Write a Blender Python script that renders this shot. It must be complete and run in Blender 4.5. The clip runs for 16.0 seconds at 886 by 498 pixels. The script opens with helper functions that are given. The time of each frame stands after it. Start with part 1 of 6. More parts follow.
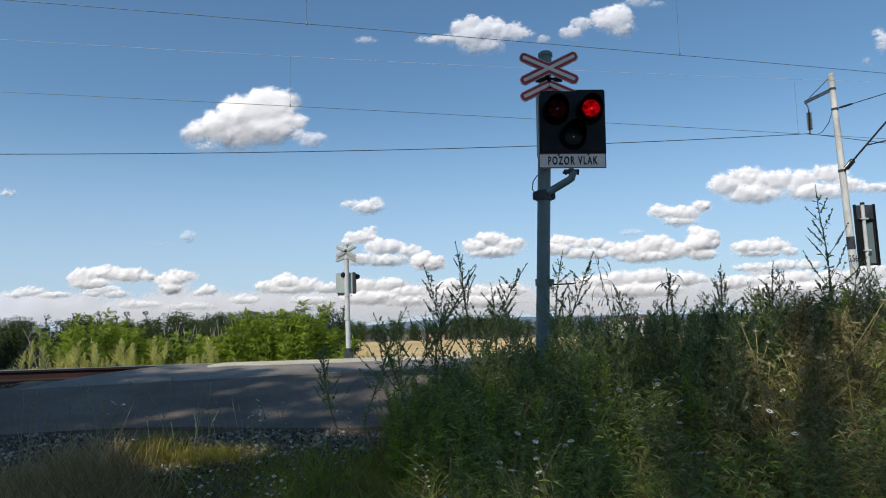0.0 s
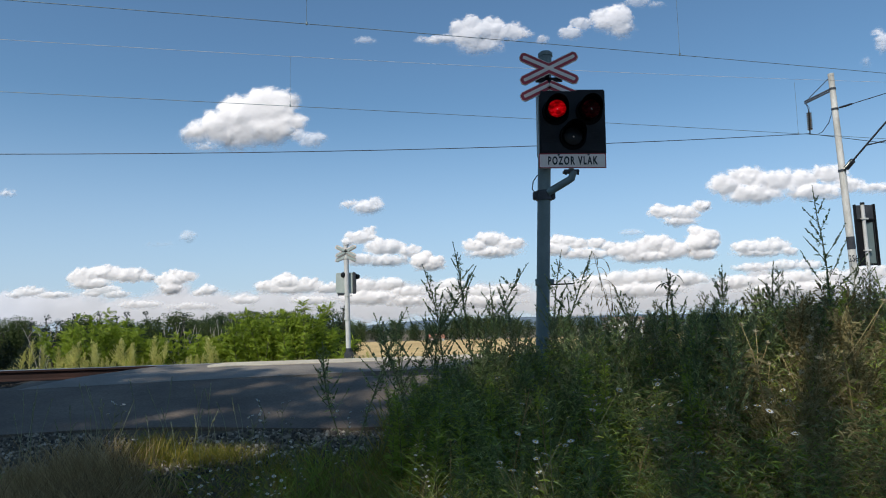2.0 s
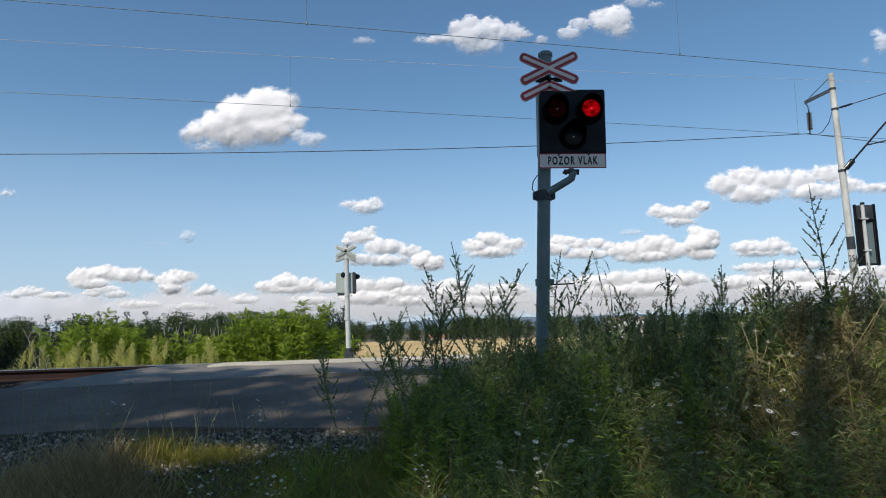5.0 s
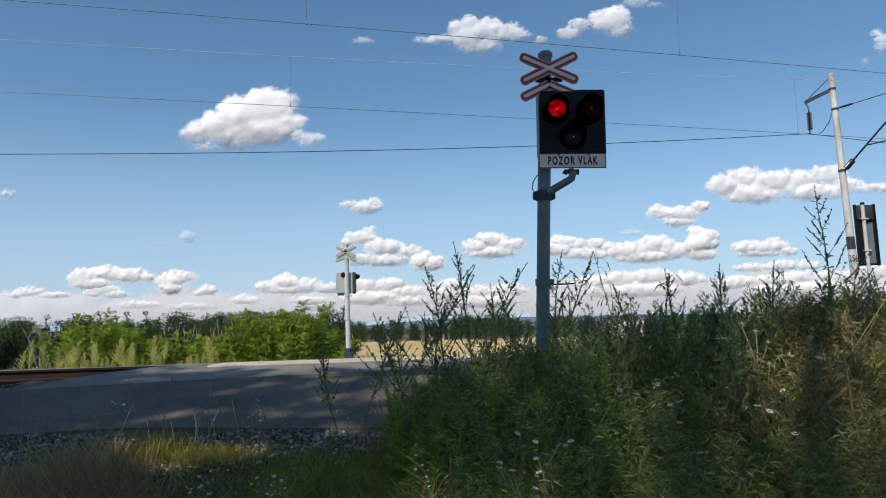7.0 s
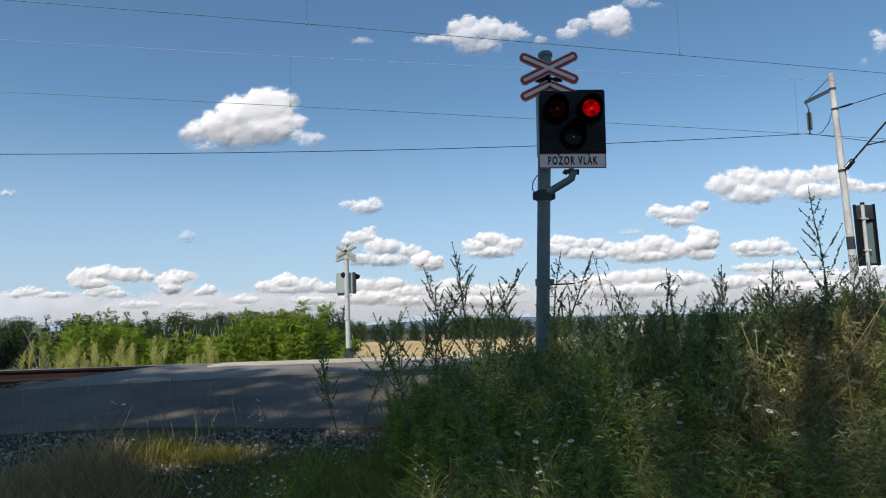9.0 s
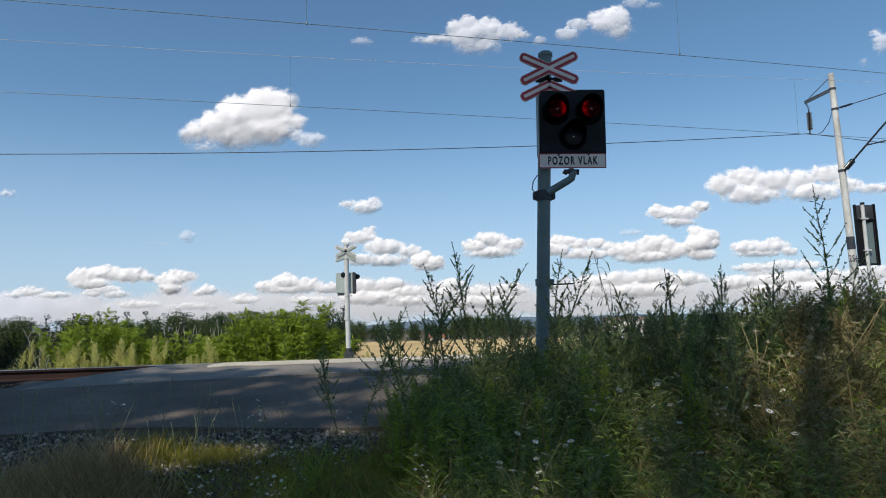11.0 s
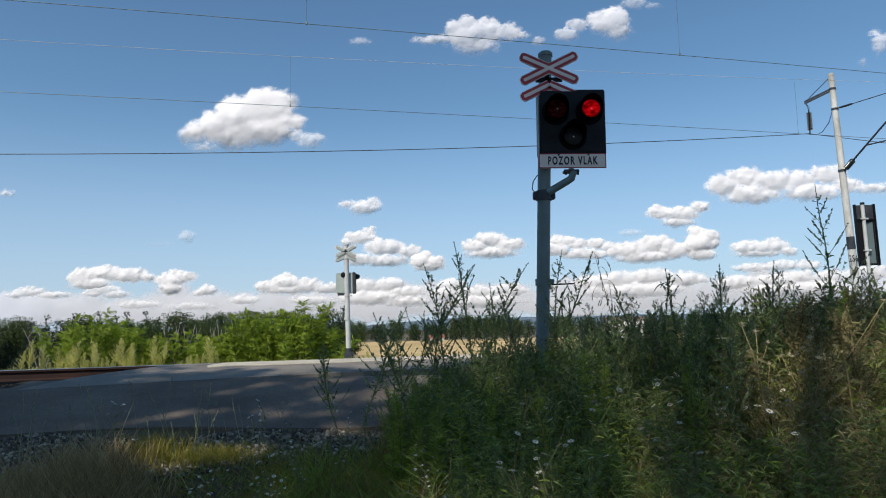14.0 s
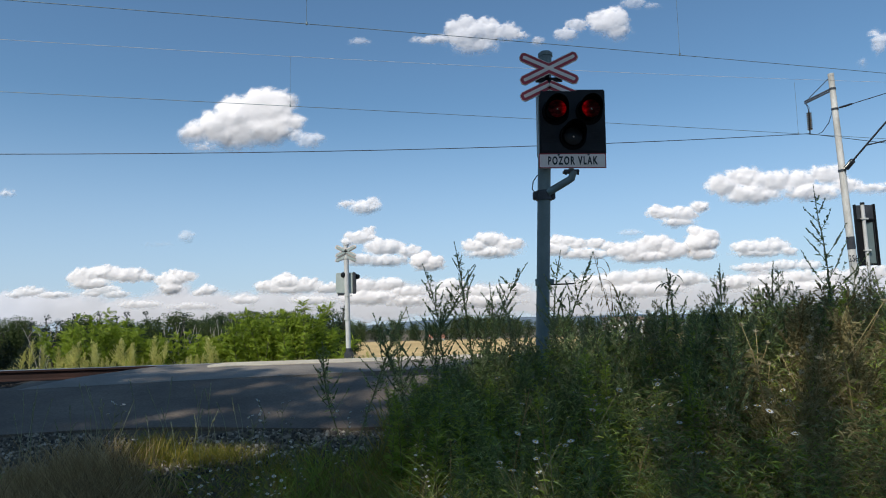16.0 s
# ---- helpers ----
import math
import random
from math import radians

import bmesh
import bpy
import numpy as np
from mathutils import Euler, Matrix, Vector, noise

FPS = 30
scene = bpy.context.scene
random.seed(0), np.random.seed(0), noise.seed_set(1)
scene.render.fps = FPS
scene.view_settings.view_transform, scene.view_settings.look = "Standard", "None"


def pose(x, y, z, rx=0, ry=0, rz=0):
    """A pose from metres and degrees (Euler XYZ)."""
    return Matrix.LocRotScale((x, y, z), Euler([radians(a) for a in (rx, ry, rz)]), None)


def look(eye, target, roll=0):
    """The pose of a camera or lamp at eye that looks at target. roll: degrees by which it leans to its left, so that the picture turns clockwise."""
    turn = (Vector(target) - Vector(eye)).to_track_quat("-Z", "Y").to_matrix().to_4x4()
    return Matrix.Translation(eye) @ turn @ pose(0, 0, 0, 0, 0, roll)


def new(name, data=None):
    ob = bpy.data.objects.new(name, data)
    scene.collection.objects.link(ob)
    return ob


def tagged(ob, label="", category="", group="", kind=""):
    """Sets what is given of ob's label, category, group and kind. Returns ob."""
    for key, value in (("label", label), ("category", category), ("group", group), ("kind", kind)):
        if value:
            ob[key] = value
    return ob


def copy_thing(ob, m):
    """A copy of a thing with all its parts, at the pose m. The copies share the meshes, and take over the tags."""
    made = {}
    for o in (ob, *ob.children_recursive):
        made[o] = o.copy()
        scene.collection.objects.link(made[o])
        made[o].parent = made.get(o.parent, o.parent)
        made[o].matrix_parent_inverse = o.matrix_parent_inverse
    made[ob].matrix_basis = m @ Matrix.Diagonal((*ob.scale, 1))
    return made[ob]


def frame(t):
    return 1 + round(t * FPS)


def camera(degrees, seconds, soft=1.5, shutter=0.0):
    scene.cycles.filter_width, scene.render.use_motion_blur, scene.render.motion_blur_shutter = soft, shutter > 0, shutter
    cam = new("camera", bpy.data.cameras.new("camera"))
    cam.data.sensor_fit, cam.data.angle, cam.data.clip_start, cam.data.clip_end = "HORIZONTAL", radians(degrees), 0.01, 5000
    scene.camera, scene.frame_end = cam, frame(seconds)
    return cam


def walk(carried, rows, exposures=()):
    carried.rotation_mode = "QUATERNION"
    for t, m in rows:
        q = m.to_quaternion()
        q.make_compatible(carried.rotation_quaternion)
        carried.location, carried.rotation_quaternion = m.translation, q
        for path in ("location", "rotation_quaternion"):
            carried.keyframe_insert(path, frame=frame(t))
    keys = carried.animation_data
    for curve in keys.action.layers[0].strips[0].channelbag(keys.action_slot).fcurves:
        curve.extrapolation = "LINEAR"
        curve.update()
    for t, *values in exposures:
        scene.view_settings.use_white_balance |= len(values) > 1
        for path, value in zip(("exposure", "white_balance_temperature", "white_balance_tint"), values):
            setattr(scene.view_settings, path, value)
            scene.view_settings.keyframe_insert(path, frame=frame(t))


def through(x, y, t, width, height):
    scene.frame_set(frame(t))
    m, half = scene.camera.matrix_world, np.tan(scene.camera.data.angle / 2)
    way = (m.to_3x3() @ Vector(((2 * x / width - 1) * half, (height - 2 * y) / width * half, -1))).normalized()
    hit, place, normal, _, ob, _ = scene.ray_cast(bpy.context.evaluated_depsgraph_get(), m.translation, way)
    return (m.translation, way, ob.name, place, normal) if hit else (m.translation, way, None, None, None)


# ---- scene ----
cam = camera(65.0, 16.0, soft=1.0)
EYE = Vector((0.0, 0.0, 0.52))
PITCH = radians(6.12)
VIEW = look(EYE, EYE + Vector((0, math.cos(PITCH), math.sin(PITCH))), -1.35)
walk(cam, [(0.0, VIEW), (16.0, VIEW)])
scene.view_settings.exposure = 0.0

# ---------------------------------------------------------------- sky and sun
SUN_AZ = radians(214)        # clockwise from +y, the way to the sun
SUN_EL = radians(47)
world = bpy.data.worlds.new("sky")
scene.world = world
world.use_nodes = True
wn = world.node_tree
wn.nodes.clear()
sky = wn.nodes.new("ShaderNodeTexSky")
sky.sky_type = "NISHITA"
sky.sun_disc = False
sky.sun_elevation = SUN_EL
sky.sun_rotation = SUN_AZ
sky.air_density, sky.dust_density, sky.ozone_density = 1.0, 0.3, 1.6
wbg = wn.nodes.new("ShaderNodeBackground")
wbg.inputs["Strength"].default_value = 0.105
wout = wn.nodes.new("ShaderNodeOutputWorld")
# pale summer haze low over the whole horizon
wtc = wn.nodes.new("ShaderNodeTexCoord")
wsep = wn.nodes.new("ShaderNodeSeparateXYZ")
wn.links.new(wtc.outputs["Generated"], wsep.inputs[0])
whaze = wn.nodes.new("ShaderNodeMapRange")
whaze.interpolation_type = "SMOOTHSTEP"
for key, value in (("From Min", -0.02), ("From Max", 0.32), ("To Min", 0.7), ("To Max", 0.0)):
    whaze.inputs[key].default_value = value
wn.links.new(wsep.outputs["Z"], whaze.inputs["Value"])
wtint = wn.nodes.new("ShaderNodeMix")
wtint.data_type, wtint.blend_type = "RGBA", "MULTIPLY"
wtint.inputs[0].default_value = 1.0
wtint.inputs[7].default_value = (0.80, 1.03, 1.12, 1)
wn.links.new(sky.outputs[0], wtint.inputs[6])
wmix = wn.nodes.new("ShaderNodeMix")
wmix.data_type = "RGBA"
wmix.inputs[7].default_value = (4.4, 5.5, 7.7, 1)
wn.links.new(whaze.outputs[0], wmix.inputs[0])
wn.links.new(wtint.outputs[2], wmix.inputs[6])
wn.links.new(wmix.outputs[2], wbg.inputs["Color"])
wn.links.new(wbg.outputs[0], wout.inputs["Surface"])

TO_SUN = Vector((math.sin(SUN_AZ) * math.cos(SUN_EL), math.cos(SUN_AZ) * math.cos(SUN_EL), math.sin(SUN_EL)))
sun = new("sun", bpy.data.lights.new("sun", "SUN"))
sun.data.energy, sun.data.angle, sun.data.color = 3.6, radians(0.53), (1.0, 0.94, 0.84)
sun.matrix_world = look(TO_SUN * 60, (0, 0, 0))


# ---------------------------------------------------------------- materials
def shader(name, rough=0.8, metal=0.0, spec=0.4):
    m = bpy.data.materials.new(name)
    m.use_nodes = True
    nt = m.node_tree
    b = nt.nodes["Principled BSDF"]
    b.inputs["Roughness"].default_value = rough
    b.inputs["Metallic"].default_value = metal
    b.inputs["Specular IOR Level"].default_value = spec
    return m, nt, b


def ramp_of(nt, fac, stops):
    r = nt.nodes.new("ShaderNodeValToRGB")
    while len(r.color_ramp.elements) < len(stops):
        r.color_ramp.elements.new(0.5)
    for e, (p, c) in zip(r.color_ramp.elements, stops):
        e.position, e.color = p, (*c, 1)
    nt.links.new(fac, r.inputs["Fac"])
    return r.outputs["Color"]


def noise_of(nt, scale, detail=5.0, rough=0.6, stretch=(1, 1, 1), generated=False):
    tc = nt.nodes.new("ShaderNodeTexCoord")
    mp = nt.nodes.new("ShaderNodeMapping")
    mp.inputs["Scale"].default_value = stretch
    n = nt.nodes.new("ShaderNodeTexNoise")
    n.inputs["Scale"].default_value = scale
    n.inputs["Detail"].default_value = detail
    n.inputs["Roughness"].default_value = rough
    nt.links.new(tc.outputs["Generated" if generated else "Object"], mp.inputs["Vector"])
    nt.links.new(mp.outputs[0], n.inputs["Vector"])
    return n.outputs["Fac"]


def mix_of(nt, fac, a, b, blend="MIX"):
    m = nt.nodes.new("ShaderNodeMix")
    m.data_type, m.blend_type = "RGBA", blend
    for sock, v in ((m.inputs[0], fac), (m.inputs[6], a), (m.inputs[7], b)):
        if isinstance(v, (int, float)):
            sock.default_value = v
        elif isinstance(v, tuple):
            sock.default_value = (*v, 1)
        else:
            nt.links.new(v, sock)
    return m.outputs[2]


def bump_of(nt, b, height, strength, dist):
    bp = nt.nodes.new("ShaderNodeBump")
    bp.inputs["Strength"].default_value = strength
    bp.inputs["Distance"].default_value = dist
    nt.links.new(height, bp.inputs["Height"])
    nt.links.new(bp.outputs[0], b.inputs["Normal"])


def rough_surface(name, dark, light, scale, fine, rough=0.85, bump=0.4, dist=0.01, metal=0.0, stretch=(1, 1, 1), spec=0.4, grainy=0.35):
    """A surface with stains at one scale and grain at a finer one."""
    m, nt, b = shader(name, rough, metal, spec)
    big = ramp_of(nt, noise_of(nt, scale, 4, 0.6, stretch), [(0.3, dark), (0.7, light)])
    grain = noise_of(nt, fine, 3, 0.7, stretch)
    g = ramp_of(nt, grain, [(0.25, (1 - grainy,) * 3), (0.75, (1 + grainy * 0.7,) * 3)])
    nt.links.new(mix_of(nt, 1.0, big, g, "MULTIPLY"), b.inputs["Base Color"])
    bump_of(nt, b, grain, bump, dist)
    return m


def leaf_surface(name, stops, rough=0.55, through=0.35):
    """Foliage: hue by leaf and by plant, and some light through the blade."""
    m, nt, b = shader(name, rough, 0.0, 0.3)
    geo = nt.nodes.new("ShaderNodeNewGeometry")
    info = nt.nodes.new("ShaderNodeObjectInfo")
    add = nt.nodes.new("ShaderNodeMath")
    add.operation = "MULTIPLY_ADD"
    add.inputs[1].default_value = 0.7
    sc = nt.nodes.new("ShaderNodeMath")
    sc.operation = "MULTIPLY"
    sc.inputs[1].default_value = 0.3
    nt.links.new(info.outputs["Random"], sc.inputs[0])
    nt.links.new(geo.outputs["Random Per Island"], add.inputs[0])
    nt.links.new(sc.outputs[0], add.inputs[2])
    col = ramp_of(nt, add.outputs[0], stops)
    nt.links.new(col, b.inputs["Base Color"])
    tr = nt.nodes.new("ShaderNodeBsdfTranslucent")
    nt.links.new(col, tr.inputs["Color"])
    mx = nt.nodes.new("ShaderNodeMixShader")
    mx.inputs[0].default_value = through
    out = nt.nodes["Material Output"]
    nt.links.new(b.outputs[0], mx.inputs[1])
    nt.links.new(tr.outputs[0], mx.inputs[2])
    nt.links.new(mx.outputs[0], out.inputs["Surface"])
    return m


M_SOIL = rough_surface("soil", (0.08, 0.062, 0.036), (0.17, 0.135, 0.08), 0.8, 30, 0.95, 0.8, 0.03)
M_ASPHALT = rough_surface("asphalt", (0.098, 0.076, 0.056), (0.185, 0.146, 0.108), 1.1, 38, 0.85, 0.6, 0.008, grainy=0.45)
M_SLAB = rough_surface("worn_crossing_asphalt", (0.17, 0.148, 0.122), (0.28, 0.245, 0.205), 1.4, 70, 0.85, 0.5, 0.006)
M_CONCRETE = rough_surface("concrete", (0.48, 0.42, 0.32), (0.64, 0.57, 0.44), 2.5, 60, 0.85, 0.4, 0.006)
M_STONE = rough_surface("ballast_stone", (0.075, 0.066, 0.054), (0.33, 0.295, 0.245), 3, 30, 0.9, 0.5, 0.01)
def stone_surface(name, stops):
    """Broken stone: each one its own grey, with a fine grain."""
    m, nt, b = shader(name, 0.9, 0.0, 0.35)
    geo = nt.nodes.new("ShaderNodeNewGeometry")
    base = ramp_of(nt, geo.outputs["Random Per Island"], stops)
    grain = noise_of(nt, 45, 4, 0.7)
    g = ramp_of(nt, grain, [(0.25, (0.6,) * 3), (0.75, (1.25,) * 3)])
    nt.links.new(mix_of(nt, 1.0, base, g, "MULTIPLY"), b.inputs["Base Color"])
    bump_of(nt, b, grain, 0.5, 0.006)
    return m


M_CHIPS = stone_surface("crushed_stone", [(0.0, (0.045, 0.037, 0.028)), (0.5, (0.16, 0.135, 0.103)), (0.85, (0.36, 0.31, 0.24)), (1.0, (0.60, 0.53, 0.43))])
# Near-black: oily stone plus the deep shade by the rail, put into the colour.
M_BALLAST = rough_surface("oily_shaded_ballast", (0.018, 0.016, 0.013), (0.045, 0.038, 0.030), 2, 26, 0.95, 0.9, 0.03)
M_RUST = rough_surface("rusty_rail_side", (0.013, 0.007, 0.006), (0.050, 0.020, 0.014), 1.2, 40, 0.8, 0.5, 0.004)
M_RAILTOP = rough_surface("polished_rail_head", (0.55, 0.55, 0.56), (0.7, 0.7, 0.7), 4, 50, 0.28, 0.1, 0.001, 1.0, (0.2, 1, 1))
M_GREEN_POLE = rough_surface("grey_green_paint", (0.12, 0.165, 0.165), (0.165, 0.215, 0.212), 5, 60, 0.5, 0.1, 0.002, grainy=0.12)
M_SILVER = rough_surface("aluminium_paint", (0.55, 0.55, 0.53), (0.72, 0.72, 0.7), 4, 60, 0.55, 0.15, 0.002, grainy=0.12)
M_MAST = rough_surface("weathered_galvanised_mast", (0.44, 0.42, 0.37), (0.80, 0.78, 0.73), 2.6, 25, 0.6, 0.3, 0.003, 0.0, (1, 1, 0.35), grainy=0.18)
M_PALEGREEN = rough_surface("pale_grey_green_paint", (0.36, 0.42, 0.40), (0.46, 0.52, 0.49), 4, 50, 0.6, 0.1, 0.002, grainy=0.12)
M_DARKSTEEL = rough_surface("dark_steel", (0.03, 0.035, 0.045), (0.07, 0.075, 0.085), 6, 60, 0.6, 0.2, 0.002)
M_BLACK = rough_surface("black_paint", (0.005, 0.0055, 0.007), (0.009, 0.010, 0.012), 6, 70, 0.6, 0.1, 0.001, 0.0, (1, 1, 1), 0.25)
M_BLACKFACE = rough_surface("dusty_black_face", (0.008, 0.0095, 0.012), (0.015, 0.017, 0.021), 5, 80, 0.7, 0.1, 0.001, 0.0, (1, 1, 1), 0.25)
M_HOOD = rough_surface("matt_black_hood", (0.004, 0.004, 0.005), (0.007, 0.007, 0.008), 6, 70, 0.9, 0.1, 0.001, 0.0, (1, 1, 1), 0.05)
M_RED = rough_surface("faded_red_film", (0.30, 0.022, 0.035), (0.40, 0.035, 0.05), 5, 80, 0.45, 0.05, 0.001, grainy=0.08)
M_WHITE = rough_surface("off_white_film", (0.66, 0.58, 0.52), (0.78, 0.69, 0.63), 4, 60, 0.5, 0.05, 0.001, grainy=0.08)
M_PLATE = rough_surface("plate_off_white", (0.76, 0.66, 0.60), (0.84, 0.75, 0.69), 8, 70, 0.5, 0.05, 0.001, grainy=0.06)
M_INK = rough_surface("black_lettering", (0.02, 0.02, 0.022), (0.03, 0.03, 0.032), 9, 70, 0.5, 0.05, 0.001)
M_WIRE = rough_surface("oxidised_copper_wire", (0.15, 0.20, 0.21), (0.26, 0.31, 0.31), 3, 40, 0.5, 0.1, 0.001, 0.4)
M_FEEDER = rough_surface("dark_aluminium_cable", (0.05, 0.06, 0.08), (0.09, 0.1, 0.12), 3, 40, 0.5, 0.1, 0.001, 0.3)
M_CERAMIC = rough_surface("brown_glazed_ceramic", (0.02, 0.025, 0.035), (0.04, 0.045, 0.055), 5, 40, 0.2, 0.05, 0.001)
M_WHEAT = rough_surface("ripe_wheat", (0.50, 0.34, 0.14), (0.68, 0.49, 0.22), 0.05, 1.2, 0.95, 0.8, 0.2)
# Distance haze is put into this blue base colour.
M_HILL = rough_surface("hazed_far_hill", (0.11, 0.15, 0.19), (0.15, 0.195, 0.24), 0.004, 0.03, 1.0, 0.2, 2)
M_BARK = rough_surface("bark", (0.07, 0.055, 0.04), (0.14, 0.115, 0.09), 3, 18, 0.95, 0.8, 0.02, 0.0, (1, 1, 0.2))
M_DEADWOOD = rough_surface("bleached_dead_wood", (0.30, 0.27, 0.23), (0.42, 0.39, 0.34), 1, 9, 0.95, 0.4, 0.02)
M_WALL = rough_surface("pale_render", (0.6, 0.58, 0.54), (0.75, 0.73, 0.69), 0.6, 12, 0.9, 0.2, 0.01)
M_TILE = rough_surface("weathered_red_tile", (0.30, 0.12, 0.08), (0.40, 0.18, 0.12), 0.8, 12, 0.9, 0.2, 0.01)
M_ROOF = rough_surface("brown_sheet_roof", (0.16, 0.10, 0.07), (0.24, 0.16, 0.11), 0.8, 12, 0.8, 0.2, 0.01)

L_MUGWORT = leaf_surface("mugwort_leaf", [(0.0, (0.083, 0.125, 0.044)), (0.55, (0.204, 0.277, 0.097)), (1.0, (0.509, 0.592, 0.224))], 0.55, 0.42)
L_SPIKE = leaf_surface("mugwort_seed_spike", [(0.0, (0.101, 0.138, 0.062)), (0.6, (0.222, 0.276, 0.125)), (1.0, (0.422, 0.442, 0.214))], 0.8, 0.3)
L_STEM = leaf_surface("green_stem", [(0.0, (0.104, 0.114, 0.050)), (1.0, (0.247, 0.240, 0.110))], 0.7, 0.05)
L_BRIGHT = leaf_surface("fresh_green_leaf", [(0.0, (0.176, 0.264, 0.045)), (0.5, (0.289, 0.385, 0.059)), (1.0, (0.451, 0.506, 0.099))], 0.55, 0.42)
L_GRASS = leaf_surface("grass_blade", [(0.0, (0.129, 0.154, 0.023)), (0.5, (0.240, 0.237, 0.036)), (0.85, (0.429, 0.307, 0.069)), (1.0, (0.722, 0.448, 0.136))])
L_STRAW = leaf_surface("dry_straw", [(0.0, (0.18, 0.12, 0.05)), (0.5, (0.34, 0.25, 0.11)), (1.0, (0.52, 0.42, 0.21))], 0.8, 0.25)
L_TUFT = leaf_surface("reddish_dead_grass", [(0.0, (0.14, 0.09, 0.040)), (0.35, (0.36, 0.245, 0.11)), (0.75, (0.56, 0.42, 0.21)), (1.0, (0.72, 0.60, 0.38))], 0.8, 0.3)
L_BROWN = leaf_surface("withered_leaf", [(0.0, (0.143, 0.123, 0.052)), (0.5, (0.270, 0.229, 0.100)), (1.0, (0.444, 0.393, 0.198))], 0.8, 0.35)
L_BUD = leaf_surface("dull_green_bud", [(0.0, (0.168, 0.180, 0.096)), (0.5, (0.288, 0.300, 0.168)), (1.0, (0.456, 0.444, 0.288))], 0.8, 0.3)
L_DOCK = leaf_surface("dark_broad_leaf", [(0.0, (0.05, 0.07, 0.035)), (1.0, (0.11, 0.14, 0.06))], 0.5, 0.3)
L_HEAD = leaf_surface("pale_dry_flower_head", [(0.0, (0.289, 0.238, 0.128)), (0.6, (0.468, 0.408, 0.255)), (1.0, (0.637, 0.595, 0.442))], 0.8, 0.3)
L_PETAL = leaf_surface("white_petal", [(0.0, (0.62, 0.62, 0.58)), (1.0, (0.8, 0.8, 0.77))], 0.6, 0.3)
L_YOLK = leaf_surface("yellow_flower_disc", [(0.0, (0.55, 0.38, 0.04)), (1.0, (0.7, 0.5, 0.08))], 0.7, 0.1)
L_ROBINIA = leaf_surface("locust_leaf", [(0.0, (0.119, 0.190, 0.013)), (0.5, (0.249, 0.341, 0.026)), (1.0, (0.433, 0.492, 0.051))], 0.5, 0.4)
L_SAGE = leaf_surface("pale_sage_weed", [(0.0, (0.440, 0.460, 0.139)), (0.5, (0.673, 0.656, 0.238)), (1.0, (0.880, 0.806, 0.377))], 0.8, 0.25)
L_FOREST = leaf_surface("forest_leaf", [(0.0, (0.021, 0.040, 0.014)), (0.5, (0.043, 0.074, 0.024)), (1.0, (0.072, 0.108, 0.036))], 0.6, 0.25)
# Brighter copy of the forest leaf, for crowns meant to look sunlit.
L_WOOD = leaf_surface("lit_wood_leaf", [(0.0, (0.032, 0.053, 0.014)), (0.5, (0.063, 0.093, 0.023)), (1.0, (0.104, 0.140, 0.036))], 0.6, 0.3)
L_PINE = leaf_surface("pine_needle", [(0.0, (0.012, 0.026, 0.016)), (1.0, (0.032, 0.055, 0.030))], 0.7, 0.1)


